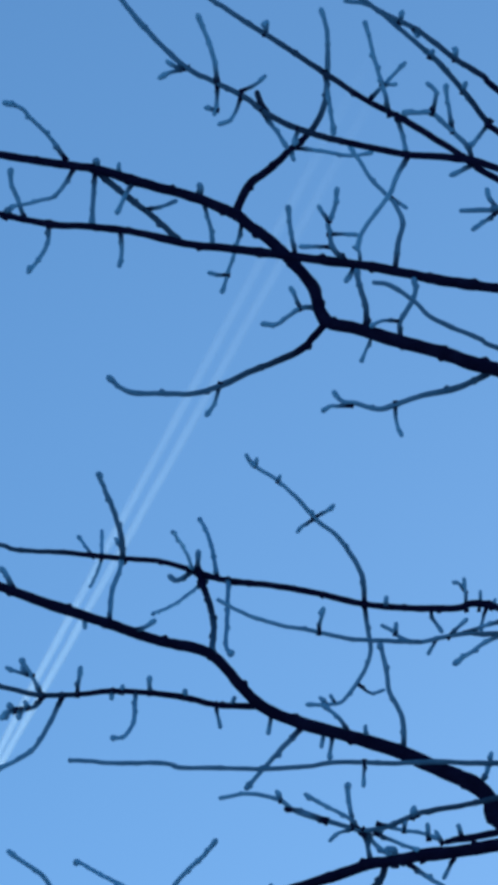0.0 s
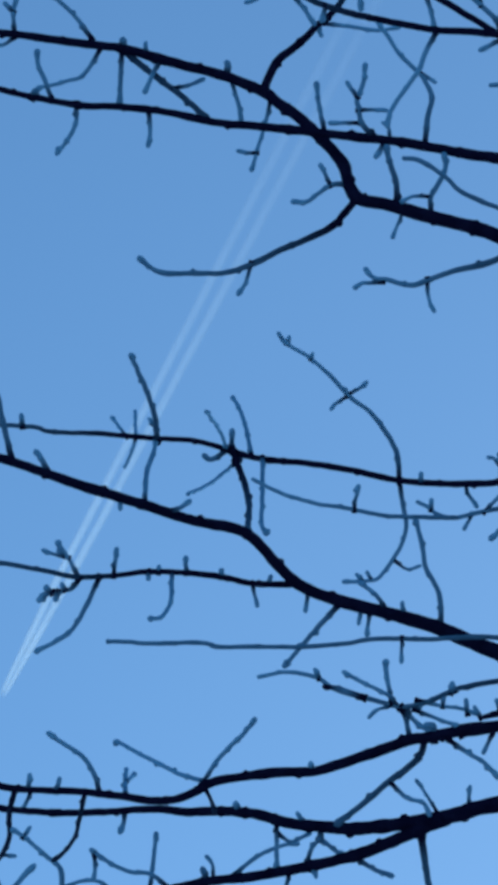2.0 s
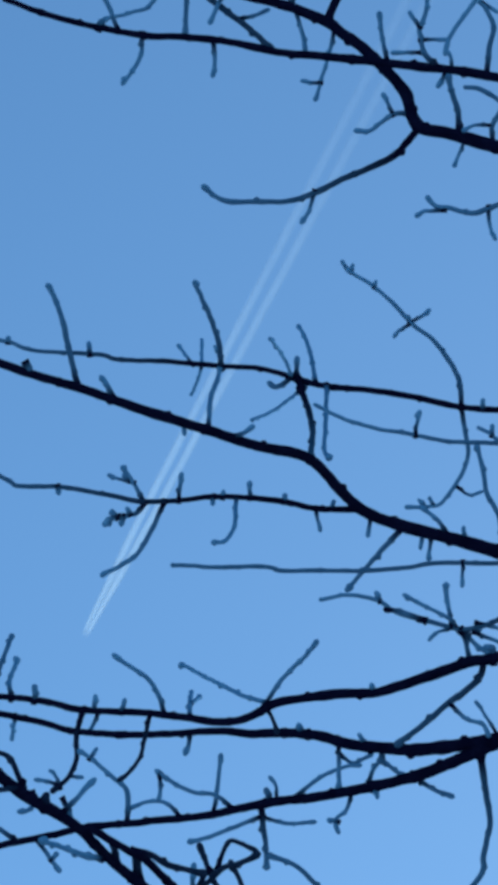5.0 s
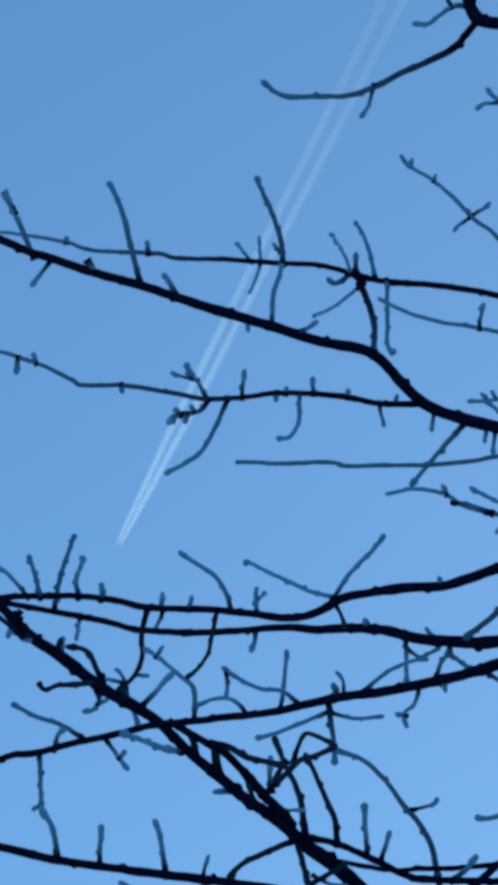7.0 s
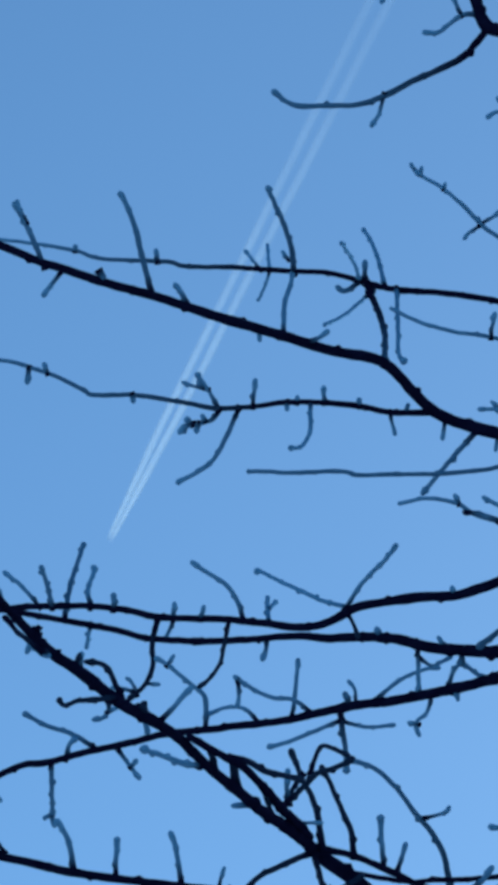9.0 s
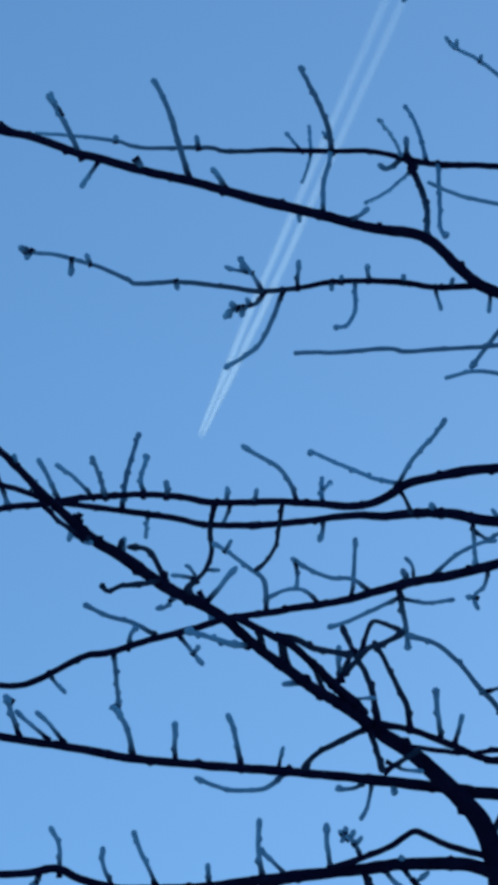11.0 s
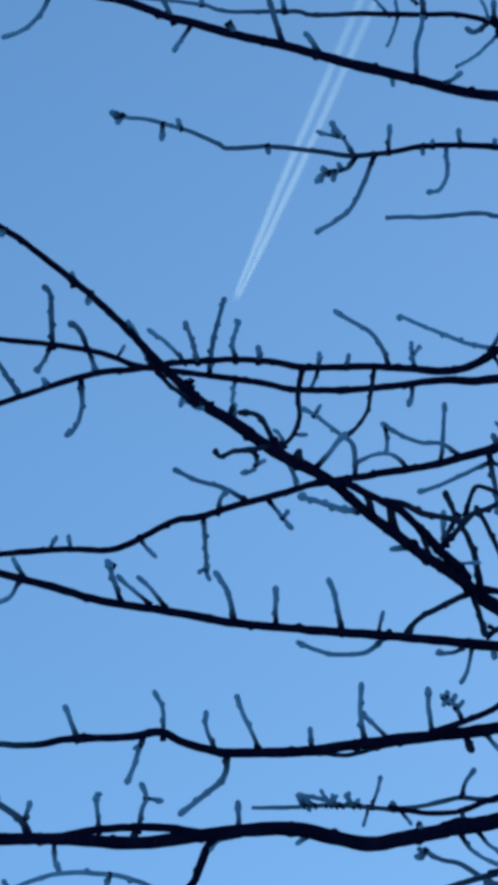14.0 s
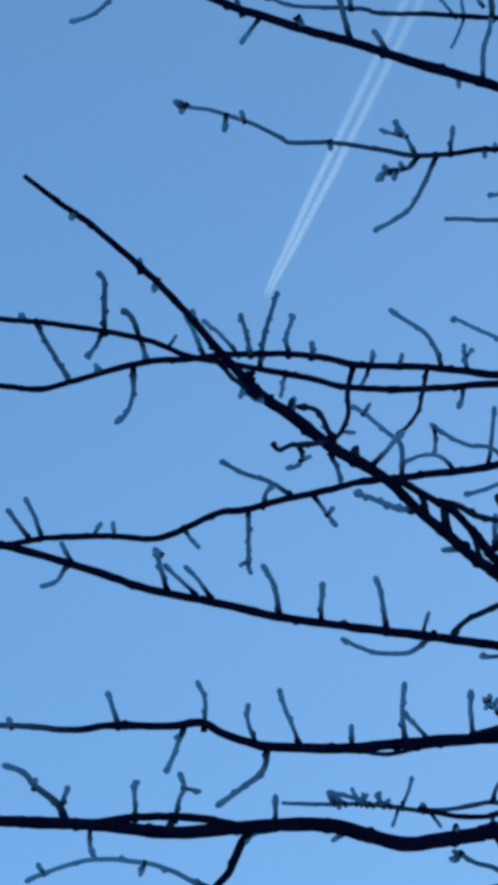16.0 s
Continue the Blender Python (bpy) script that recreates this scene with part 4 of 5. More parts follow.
twig(b, ((-0.857, 7.909, 6.673), (-0.862, 7.890, 6.707)), 0.0048, 0.0042)
twig(b, ((-0.676, 7.922, 6.710), (-0.661, 7.932, 6.690), (-0.632, 7.948, 6.661)), 0.0048, 0.0042)

b = limb(((2.900, 6.300, 3.905), (1.801, 6.700, 4.568), (0.703, 7.101, 4.991), (0.434, 6.958, 5.297), (0.426, 6.884, 5.396), (0.419, 6.840, 5.456), (0.404, 6.802, 5.506), (0.371, 6.764, 5.557), (0.295, 6.706, 5.616), (0.248, 6.677, 5.654), (0.212, 6.661, 5.675), (0.152, 6.637, 5.707), (0.139, 6.447, 5.602), (0.103, 6.328, 5.557), (0.068, 6.210, 5.511), (0.034, 6.087, 5.458), (0.002, 5.981, 5.419), (-0.041, 5.889, 5.402), (-0.072, 5.846, 5.404), (-0.099, 5.819, 5.415), (-0.125, 5.791, 5.428), (-0.156, 5.761, 5.437), (-0.191, 5.735, 5.445), (-0.244, 5.700, 5.457), (-0.285, 5.663, 5.468), (-0.327, 5.624, 5.481), (-0.368, 5.582, 5.484), (-0.397, 5.539, 5.484), (-0.426, 5.493, 5.490), (-0.459, 5.406, 5.476), (-0.509, 5.284, 5.466), (-0.573, 5.103, 5.425), (-0.666, 5.011, 5.458), (-0.733, 4.949, 5.473), (-0.786, 4.898, 5.486)),
         (0.0327, 0.0296, 0.0277, 0.0261, 0.0229, 0.0196, 0.0182, 0.0173, 0.0137, 0.0132, 0.0118, 0.0120, 0.0121, 0.0118, 0.0108, 0.0104, 0.0104, 0.0104, 0.0105, 0.0113, 0.0129, 0.0121, 0.0113, 0.0116, 0.0105, 0.0097, 0.0085, 0.0069, 0.0060, 0.0051, 0.0044, 0.0039), 3, True)
twig(b, ((-0.171, 5.744, 5.447), (-0.138, 5.722, 5.475), (-0.109, 5.703, 5.501)), 0.0051, 0.0037)
twig(b, ((0.077, 6.213, 5.554), (0.128, 6.177, 5.591), (0.147, 6.163, 5.605), (0.181, 6.155, 5.611), (0.221, 6.139, 5.625)), 0.0054, 0.0044, True)
twig(b, ((0.137, 6.336, 5.718), (0.147, 6.319, 5.743), (0.160, 6.306, 5.763), (0.185, 6.311, 5.760), (0.221, 6.322, 5.749)), 0.0044, 0.0039, True)
twig(b, ((0.164, 6.487, 5.621), (0.157, 6.453, 5.674), (0.145, 6.430, 5.709), (0.120, 6.405, 5.749), (0.096, 6.372, 5.799)), 0.0064, 0.0044, True)
twig(b, ((0.236, 6.586, 5.670), (0.229, 6.557, 5.712), (0.202, 6.522, 5.760), (0.183, 6.497, 5.795), (0.164, 6.475, 5.825)), 0.0059, 0.0044, True)
twig(b, ((-0.096, 5.831, 5.401), (-0.127, 5.756, 5.359), (-0.157, 5.676, 5.320), (-0.201, 5.559, 5.261)), 0.0056, 0.0042)
twig(b, ((-0.253, 5.688, 5.465), (-0.297, 5.609, 5.404), (-0.326, 5.556, 5.365), (-0.345, 5.523, 5.332), (-0.356, 5.484, 5.321)), 0.0046, 0.0034, True)
twig(b, ((-0.389, 8.585, 7.419), (-0.383, 8.597, 7.401), (-0.388, 8.608, 7.385), (-0.408, 8.615, 7.373), (-0.431, 8.615, 7.371)), 0.0063, 0.0050)
twig(b, ((-0.385, 8.604, 7.390), (-0.371, 8.600, 7.397), (-0.356, 8.597, 7.402)), 0.0050, 0.0044)
twig(b, ((-0.300, 8.595, 7.406), (-0.278, 8.620, 7.370), (-0.266, 8.641, 7.339)), 0.0061, 0.0058)
twig(b, ((0.009, 5.998, 5.419), (-0.031, 6.002, 5.419)), 0.0054, 0.0034)
twig(b, ((-0.248, 5.688, 5.469), (-0.270, 5.666, 5.507), (-0.287, 5.658, 5.521), (-0.319, 5.659, 5.527)), 0.0053, 0.0036, True)
twig(b, ((-0.325, 5.619, 5.489), (-0.323, 5.604, 5.511)), 0.0044, 0.0031)
twig(b, ((-0.401, 5.528, 5.493), (-0.401, 5.547, 5.473), (-0.379, 5.555, 5.466)), 0.0039, 0.0035)
twig(b, ((-0.408, 5.515, 5.497), (-0.423, 5.542, 5.463)), 0.0039, 0.0034)
twig(b, ((0.146, 6.465, 5.599), (0.080, 6.474, 5.572), (0.032, 6.484, 5.550), (-0.001, 6.499, 5.523)), 0.0058, 0.0046, True)
twig(b, ((0.142, 6.457, 5.598), (0.159, 6.493, 5.558), (0.171, 6.525, 5.524)), 0.0056, 0.0050, True)
twig(b, ((-0.030, 5.915, 5.404), (-0.030, 5.897, 5.426), (-0.030, 5.878, 5.450)), 0.0044, 0.0040, True)
twig(b, ((0.119, 6.291, 5.679), (0.096, 6.314, 5.654), (0.080, 6.339, 5.624)), 0.0046, 0.0040, True)
twig(b, ((0.089, 6.244, 5.582), (0.085, 6.223, 5.609), (0.086, 6.202, 5.637)), 0.0049, 0.0040)
twig(b, ((0.107, 6.324, 5.584), (0.161, 6.323, 5.582)), 0.0029, 0.0025)
twig(b, ((0.180, 6.569, 5.554), (0.217, 6.560, 5.574), (0.255, 6.550, 5.596)), 0.0054, 0.0045, True)
twig(b, ((0.187, 6.570, 5.573), (0.217, 6.579, 5.562), (0.259, 6.583, 5.558)), 0.0035, 0.0030)
twig(b, ((-0.461, 5.418, 5.461), (-0.434, 5.438, 5.438), (-0.392, 5.460, 5.414)), 0.0038, 0.0043, True)
twig(b, ((-0.402, 5.518, 5.502), (-0.413, 5.528, 5.485), (-0.405, 5.537, 5.471), (-0.382, 5.540, 5.465)), 0.0036, 0.0034, True)
twig(b, ((-0.368, 5.577, 5.490), (-0.395, 5.573, 5.495), (-0.417, 5.571, 5.497)), 0.0048, 0.0035)
twig(b, ((-0.333, 5.614, 5.488), (-0.325, 5.603, 5.507)), 0.0036, 0.0032, True)
twig(b, ((-0.214, 5.720, 5.450), (-0.199, 5.706, 5.466)), 0.0063, 0.0045, True)
twig(b, ((-0.588, 5.091, 5.427), (-0.590, 5.080, 5.445)), 0.0041, 0.0032)
twig(b, ((-0.561, 5.134, 5.432), (-0.567, 5.146, 5.418)), 0.0037, 0.0033)
twig(b, ((-0.504, 5.284, 5.467), (-0.504, 5.278, 5.478)), 0.0038, 0.0033)
twig(b, ((-0.705, 4.977, 5.465), (-0.710, 4.983, 5.457)), 0.0036, 0.0032)

b = limb(((0.136, 6.401, 5.596), (0.104, 6.289, 5.562), (0.076, 6.192, 5.529), (0.050, 6.088, 5.498), (0.021, 5.976, 5.461), (-0.014, 5.888, 5.441), (-0.049, 5.818, 5.416), (-0.083, 5.790, 5.420), (-0.118, 5.761, 5.425)),
         (0.0108, 0.0114, 0.0108, 0.0096, 0.0086, 0.0082, 0.0078, 0.0074, 0.0070), 0, True)
twig(b, ((-0.032, 5.875, 5.448), (0.003, 5.877, 5.442), (0.035, 5.886, 5.425), (0.080, 5.890, 5.416), (0.111, 5.892, 5.409)), 0.0066, 0.0047, True)
twig(b, ((-0.027, 5.880, 5.441), (-0.021, 5.905, 5.427), (-0.015, 5.932, 5.413)), 0.0040, 0.0045, True)
twig(b, ((0.030, 6.028, 5.483), (0.040, 6.080, 5.484), (0.057, 6.158, 5.492)), 0.0045, 0.0040, True)
twig(b, ((0.069, 6.187, 5.529), (0.083, 6.235, 5.545), (0.094, 6.283, 5.547)), 0.0040, 0.0045, True)
twig(b, ((-0.075, 5.815, 5.428), (-0.069, 5.826, 5.418), (-0.063, 5.842, 5.402)), 0.0040, 0.0047, True)

b = limb(((2.900, 6.300, 4.548), (1.974, 6.556, 5.183), (1.049, 6.812, 5.578), (0.458, 6.830, 5.638), (0.352, 6.819, 5.649), (0.277, 6.812, 5.657), (0.202, 6.804, 5.665), (0.078, 6.792, 5.678), (-0.047, 6.780, 5.689), (-0.109, 6.776, 5.694), (-0.172, 6.770, 5.699), (-0.297, 6.759, 5.710), (-0.378, 6.751, 5.718), (-0.483, 6.736, 5.735), (-0.546, 6.728, 5.745), (-0.608, 6.720, 5.753), (-0.683, 6.684, 5.750), (-0.745, 6.671, 5.766), (-0.808, 6.658, 5.781), (-0.871, 6.645, 5.795), (-0.934, 6.633, 5.808), (-0.996, 6.624, 5.818), (-1.184, 6.604, 5.836)),
         (0.0149, 0.0138, 0.0130, 0.0123, 0.0110, 0.0107, 0.0105, 0.0103, 0.0099, 0.0099, 0.0098, 0.0098, 0.0097, 0.0097, 0.0096, 0.0096, 0.0096, 0.0095, 0.0095, 0.0094), 3)
twig(b, ((-0.377, 6.749, 5.721), (-0.386, 6.709, 5.762), (-0.398, 6.686, 5.784), (-0.415, 6.668, 5.802)), 0.0060, 0.0045)
twig(b, ((-0.628, 6.703, 5.762), (-0.642, 6.667, 5.799), (-0.650, 6.642, 5.825)), 0.0050, 0.0050)
twig(b, ((-0.641, 6.650, 5.818), (-0.655, 6.644, 5.826)), 0.0040, 0.0040)
twig(b, ((-0.564, 6.719, 5.757), (-0.613, 6.698, 5.795), (-0.634, 6.687, 5.814)), 0.0045, 0.0040)
twig(b, ((-0.530, 6.722, 5.752), (-0.562, 6.692, 5.782), (-0.587, 6.673, 5.800)), 0.0045, 0.0040)
twig(b, ((-0.284, 6.757, 5.714), (-0.281, 6.703, 5.778)), 0.0050, 0.0045)
twig(b, ((-0.139, 6.768, 5.703), (-0.150, 6.724, 5.756), (-0.164, 6.694, 5.790)), 0.0055, 0.0045)
twig(b, ((-0.055, 6.815, 5.723), (-0.050, 6.802, 5.741), (-0.043, 6.788, 5.759)), 0.0035, 0.0030)
twig(b, ((-0.034, 6.819, 5.718), (-0.073, 6.809, 5.672), (-0.111, 6.791, 5.649), (-0.172, 6.752, 5.631), (-0.237, 6.693, 5.627)), 0.0055, 0.0040)
twig(b, ((0.134, 6.797, 5.672), (0.114, 6.808, 5.657), (0.070, 6.810, 5.653)), 0.0045, 0.0040)
twig(b, ((0.155, 6.798, 5.672), (0.138, 6.839, 5.624), (0.124, 6.857, 5.603)), 0.0040, 0.0035)
twig(b, ((0.199, 6.803, 5.666), (0.198, 6.819, 5.639)), 0.0055, 0.0040)
twig(b, ((-0.841, 6.646, 5.796), (-0.861, 6.619, 5.825)), 0.0045, 0.0040)
twig(b, ((-0.846, 6.649, 5.791), (-0.870, 6.668, 5.753), (-0.905, 6.671, 5.740)), 0.0045, 0.0040)

b = limb(((0.422, 6.847, 5.446), (0.354, 6.823, 5.461), (0.268, 6.808, 5.458), (0.194, 6.799, 5.453), (0.119, 6.793, 5.441), (-0.019, 6.762, 5.413), (-0.117, 6.752, 5.398), (-0.215, 6.743, 5.381), (-0.313, 6.729, 5.372), (-0.398, 6.714, 5.367), (-0.446, 6.700, 5.372), (-0.495, 6.683, 5.382), (-0.537, 6.664, 5.395), (-0.604, 6.659, 5.382), (-0.724, 6.641, 5.372), (-0.808, 6.634, 5.356), (-0.904, 6.616, 5.353), (-0.963, 6.606, 5.349), (-1.106, 6.582, 5.340)),
         (0.0163, 0.0158, 0.0151, 0.0145, 0.0139, 0.0133, 0.0126, 0.0118, 0.0110, 0.0104, 0.0100, 0.0096, 0.0092, 0.0087, 0.0078, 0.0071, 0.0064, 0.0059, 0.0048), 0)
twig(b, ((-0.530, 6.673, 5.386), (-0.528, 6.638, 5.433), (-0.544, 6.612, 5.468)), 0.0044, 0.0039)
twig(b, ((-0.419, 6.707, 5.371), (-0.437, 6.675, 5.409), (-0.435, 6.652, 5.437)), 0.0044, 0.0039)
twig(b, ((-0.324, 6.722, 5.379), (-0.354, 6.675, 5.434), (-0.369, 6.645, 5.470)), 0.0044, 0.0039)
twig(b, ((-0.211, 6.736, 5.391), (-0.212, 6.711, 5.421)), 0.0044, 0.0039)
twig(b, ((-0.097, 6.751, 5.403), (-0.102, 6.713, 5.460), (-0.097, 6.678, 5.510)), 0.0054, 0.0044)
twig(b, ((-0.043, 6.756, 5.412), (-0.082, 6.732, 5.445), (-0.100, 6.721, 5.460)), 0.0044, 0.0039)
twig(b, ((0.055, 6.777, 5.428), (0.047, 6.742, 5.471), (0.047, 6.710, 5.512)), 0.0054, 0.0044)
twig(b, ((-0.570, 6.663, 5.387), (-0.591, 6.688, 5.338), (-0.609, 6.710, 5.295)), 0.0054, 0.0044)
twig(b, ((-0.582, 6.674, 5.366), (-0.594, 6.676, 5.362)), 0.0039, 0.0034)
twig(b, ((-0.392, 6.717, 5.365), (-0.404, 6.747, 5.325), (-0.446, 6.769, 5.295), (-0.503, 6.794, 5.262)), 0.0063, 0.0049)
twig(b, ((-0.939, 6.611, 5.349), (-0.949, 6.600, 5.364)), 0.0039, 0.0039)
twig(b, ((-0.712, 6.644, 5.371), (-0.724, 6.618, 5.401), (-0.736, 6.593, 5.428)), 0.0044, 0.0039)
twig(b, ((-0.216, 6.785, 5.401), (-0.167, 6.789, 5.396), (-0.130, 6.790, 5.394), (-0.080, 6.784, 5.403), (-0.032, 6.777, 5.413)), 0.0046, 0.0046, True)
twig(b, ((0.125, 6.796, 5.440), (0.132, 6.811, 5.420), (0.141, 6.820, 5.408)), 0.0069, 0.0059, True)
twig(b, ((0.170, 6.801, 5.444), (0.184, 6.815, 5.428), (0.205, 6.830, 5.411)), 0.0045, 0.0040)
twig(b, ((0.203, 6.800, 5.453), (0.207, 6.787, 5.470)), 0.0049, 0.0039)
twig(b, ((0.212, 6.807, 5.445), (0.236, 6.825, 5.427), (0.267, 6.817, 5.442)), 0.0044, 0.0039)
twig(b, ((0.233, 6.825, 5.426), (0.256, 6.842, 5.398), (0.258, 6.867, 5.358), (0.256, 6.890, 5.322)), 0.0044, 0.0040)

b = limb(((0.405, 6.823, 5.478), (0.318, 6.786, 5.486), (0.263, 6.756, 5.499), (0.239, 6.744, 5.503), (0.214, 6.744, 5.491), (0.182, 6.747, 5.469), (0.120, 6.744, 5.441), (0.046, 6.738, 5.413)),
         (0.0076, 0.0072, 0.0069, 0.0068, 0.0067, 0.0065, 0.0063, 0.0059), 0, True)
twig(b, ((0.117, 6.744, 5.442), (0.107, 6.729, 5.468), (0.092, 6.723, 5.480), (0.073, 6.715, 5.494)), 0.0044, 0.0036)
twig(b, ((0.092, 6.723, 5.480), (0.100, 6.719, 5.486), (0.105, 6.714, 5.494)), 0.0036, 0.0033)
twig(b, ((0.106, 6.729, 5.468), (0.116, 6.726, 5.474), (0.122, 6.721, 5.482)), 0.0036, 0.0033)
twig(b, ((0.084, 6.719, 5.486), (0.081, 6.724, 5.477), (0.075, 6.727, 5.473)), 0.0034, 0.0031)
twig(b, ((0.080, 6.718, 5.489), (0.087, 6.715, 5.494), (0.086, 6.710, 5.501)), 0.0034, 0.0031)

b = limb(((2.900, 6.300, 4.151), (1.830, 6.569, 4.847), (0.760, 6.838, 5.304), (0.138, 6.920, 5.281), (0.070, 6.924, 5.271), (-0.004, 6.928, 5.260), (-0.090, 6.932, 5.249), (-0.164, 6.921, 5.260), (-0.239, 6.907, 5.276), (-0.313, 6.902, 5.279), (-0.387, 6.901, 5.274), (-0.486, 6.903, 5.266), (-0.572, 6.905, 5.256), (-0.671, 6.899, 5.258), (-0.758, 6.892, 5.264), (-0.857, 6.886, 5.265), (-0.980, 6.881, 5.265), (-1.129, 6.874, 5.266)),
         (0.0185, 0.0182, 0.0179, 0.0175, 0.0172, 0.0169, 0.0165, 0.0162, 0.0158, 0.0154, 0.0150, 0.0146, 0.0142, 0.0137, 0.0131), 3)
twig(b, ((-0.838, 6.885, 5.269), (-0.851, 6.866, 5.297), (-0.901, 6.844, 5.330), (-0.932, 6.826, 5.357), (-0.976, 6.817, 5.370)), 0.0079, 0.0049)
twig(b, ((-0.847, 6.864, 5.300), (-0.830, 6.842, 5.333)), 0.0045, 0.0040)
twig(b, ((-0.907, 6.844, 5.330), (-0.905, 6.832, 5.347)), 0.0045, 0.0040)
twig(b, ((-0.684, 6.885, 5.278), (-0.687, 6.843, 5.340), (-0.676, 6.841, 5.344)), 0.0045, 0.0040)
twig(b, ((-0.597, 6.889, 5.279), (-0.588, 6.865, 5.318), (-0.578, 6.853, 5.339), (-0.589, 6.835, 5.368)), 0.0049, 0.0045)
twig(b, ((-0.578, 6.854, 5.338), (-0.542, 6.858, 5.333)), 0.0035, 0.0035)
twig(b, ((-0.377, 6.900, 5.277), (-0.378, 6.866, 5.331)), 0.0054, 0.0040)
twig(b, ((-0.783, 6.893, 5.260), (-0.782, 6.917, 5.224), (-0.772, 6.932, 5.202)), 0.0045, 0.0040)
twig(b, ((-0.232, 6.916, 5.262), (-0.253, 6.921, 5.248)), 0.0049, 0.0035)
twig(b, ((0.021, 6.925, 5.265), (0.018, 6.912, 5.284)), 0.0045, 0.0035)
twig(b, ((-0.381, 6.907, 5.266), (-0.424, 6.910, 5.257), (-0.446, 6.921, 5.238)), 0.0045, 0.0040)
twig(b, ((0.110, 6.932, 5.262), (0.124, 6.947, 5.242), (0.148, 6.961, 5.226), (0.197, 6.978, 5.208)), 0.0045, 0.0035)
twig(b, ((0.150, 6.932, 5.264), (0.169, 6.946, 5.245), (0.198, 6.958, 5.229)), 0.0040, 0.0035)
twig(b, ((0.019, 6.920, 5.273), (0.018, 6.910, 5.288)), 0.0059, 0.0045, True)

b = limb(((-0.461, 6.899, 5.272), (-0.548, 6.888, 5.283), (-0.634, 6.884, 5.284), (-0.709, 6.884, 5.278), (-0.783, 6.890, 5.265)),
         (0.0098, 0.0094, 0.0090, 0.0088, 0.0084), 0, True)
twig(b, ((-0.603, 6.886, 5.286), (-0.606, 6.895, 5.270), (-0.611, 6.903, 5.254)), 0.0060, 0.0058, True)

b = limb(((-0.424, 6.902, 5.270), (-0.449, 6.919, 5.244), (-0.463, 6.936, 5.218), (-0.479, 6.957, 5.187), (-0.509, 6.975, 5.159), (-0.546, 6.993, 5.129)),
         (0.0109, 0.0103, 0.0097, 0.0091, 0.0084, 0.0076), 0)
twig(b, ((-0.519, 6.976, 5.155), (-0.559, 6.962, 5.168), (-0.608, 6.944, 5.185), (-0.670, 6.930, 5.194), (-0.768, 6.918, 5.194), (-0.829, 6.919, 5.180), (-0.890, 6.926, 5.158), (-0.921, 6.932, 5.144)), 0.0054, 0.0040)
twig(b, ((-0.664, 6.932, 5.192), (-0.673, 6.948, 5.170)), 0.0040, 0.0035)
twig(b, ((-0.881, 6.924, 5.164), (-0.898, 6.914, 5.179)), 0.0039, 0.0035)

b = limb(((2.900, 6.300, 4.983), (1.900, 7.455, 5.865), (0.900, 8.610, 6.507), (0.316, 8.998, 6.493), (0.279, 9.011, 6.487), (0.235, 9.027, 6.480), (0.170, 9.053, 6.467), (0.097, 9.068, 6.471), (0.032, 9.074, 6.484), (-0.032, 9.077, 6.503), (-0.005, 9.110, 6.507), (-0.103, 9.119, 6.527), (-0.201, 9.131, 6.543), (-0.300, 9.149, 6.550), (-0.432, 9.169, 6.564)),
         (0.0093, 0.0091, 0.0089, 0.0085, 0.0082, 0.0079, 0.0076, 0.0071, 0.0066, 0.0062, 0.0057, 0.0051), 3)
twig(b, ((-0.083, 9.118, 6.523), (-0.067, 9.097, 6.562), (-0.054, 9.075, 6.604)), 0.0046, 0.0039)
twig(b, ((-0.093, 9.119, 6.524), (-0.110, 9.155, 6.482)), 0.0039, 0.0039)
twig(b, ((0.003, 9.111, 6.502), (0.031, 9.132, 6.470)), 0.0039, 0.0039)
twig(b, ((-0.018, 9.113, 6.511), (-0.021, 9.101, 6.533)), 0.0065, 0.0052)
twig(b, ((-0.168, 9.128, 6.538), (-0.234, 9.109, 6.554), (-0.300, 9.095, 6.563)), 0.0059, 0.0052)
twig(b, ((-0.119, 9.121, 6.532), (-0.149, 9.111, 6.544), (-0.149, 9.096, 6.566)), 0.0059, 0.0052)
twig(b, ((-0.201, 9.131, 6.543), (-0.221, 9.113, 6.563), (-0.231, 9.099, 6.578)), 0.0046, 0.0039)
twig(b, ((-0.267, 9.142, 6.549), (-0.284, 9.131, 6.568), (-0.303, 9.126, 6.577)), 0.0046, 0.0039)
twig(b, ((-0.280, 9.144, 6.550), (-0.295, 9.132, 6.565), (-0.290, 9.121, 6.580)), 0.0046, 0.0039)
twig(b, ((-0.247, 9.139, 6.547), (-0.270, 9.128, 6.560), (-0.257, 9.120, 6.571)), 0.0053, 0.0046)
twig(b, ((-0.214, 9.132, 6.544), (-0.193, 9.124, 6.557), (-0.200, 9.114, 6.570)), 0.0046, 0.0039)
twig(b, ((-0.185, 9.128, 6.540), (-0.201, 9.117, 6.551), (-0.182, 9.108, 6.561)), 0.0052, 0.0039)
twig(b, ((-0.168, 9.128, 6.538), (-0.149, 9.122, 6.549), (-0.162, 9.112, 6.562)), 0.0046, 0.0039)
twig(b, ((-0.267, 9.142, 6.549), (-0.263, 9.153, 6.536)), 0.0046, 0.0046)
twig(b, ((-0.135, 9.122, 6.532), (-0.119, 9.111, 6.549)), 0.0046, 0.0046)
twig(b, ((0.175, 9.050, 6.468), (0.179, 9.062, 6.452), (0.185, 9.076, 6.434)), 0.0058, 0.0052)

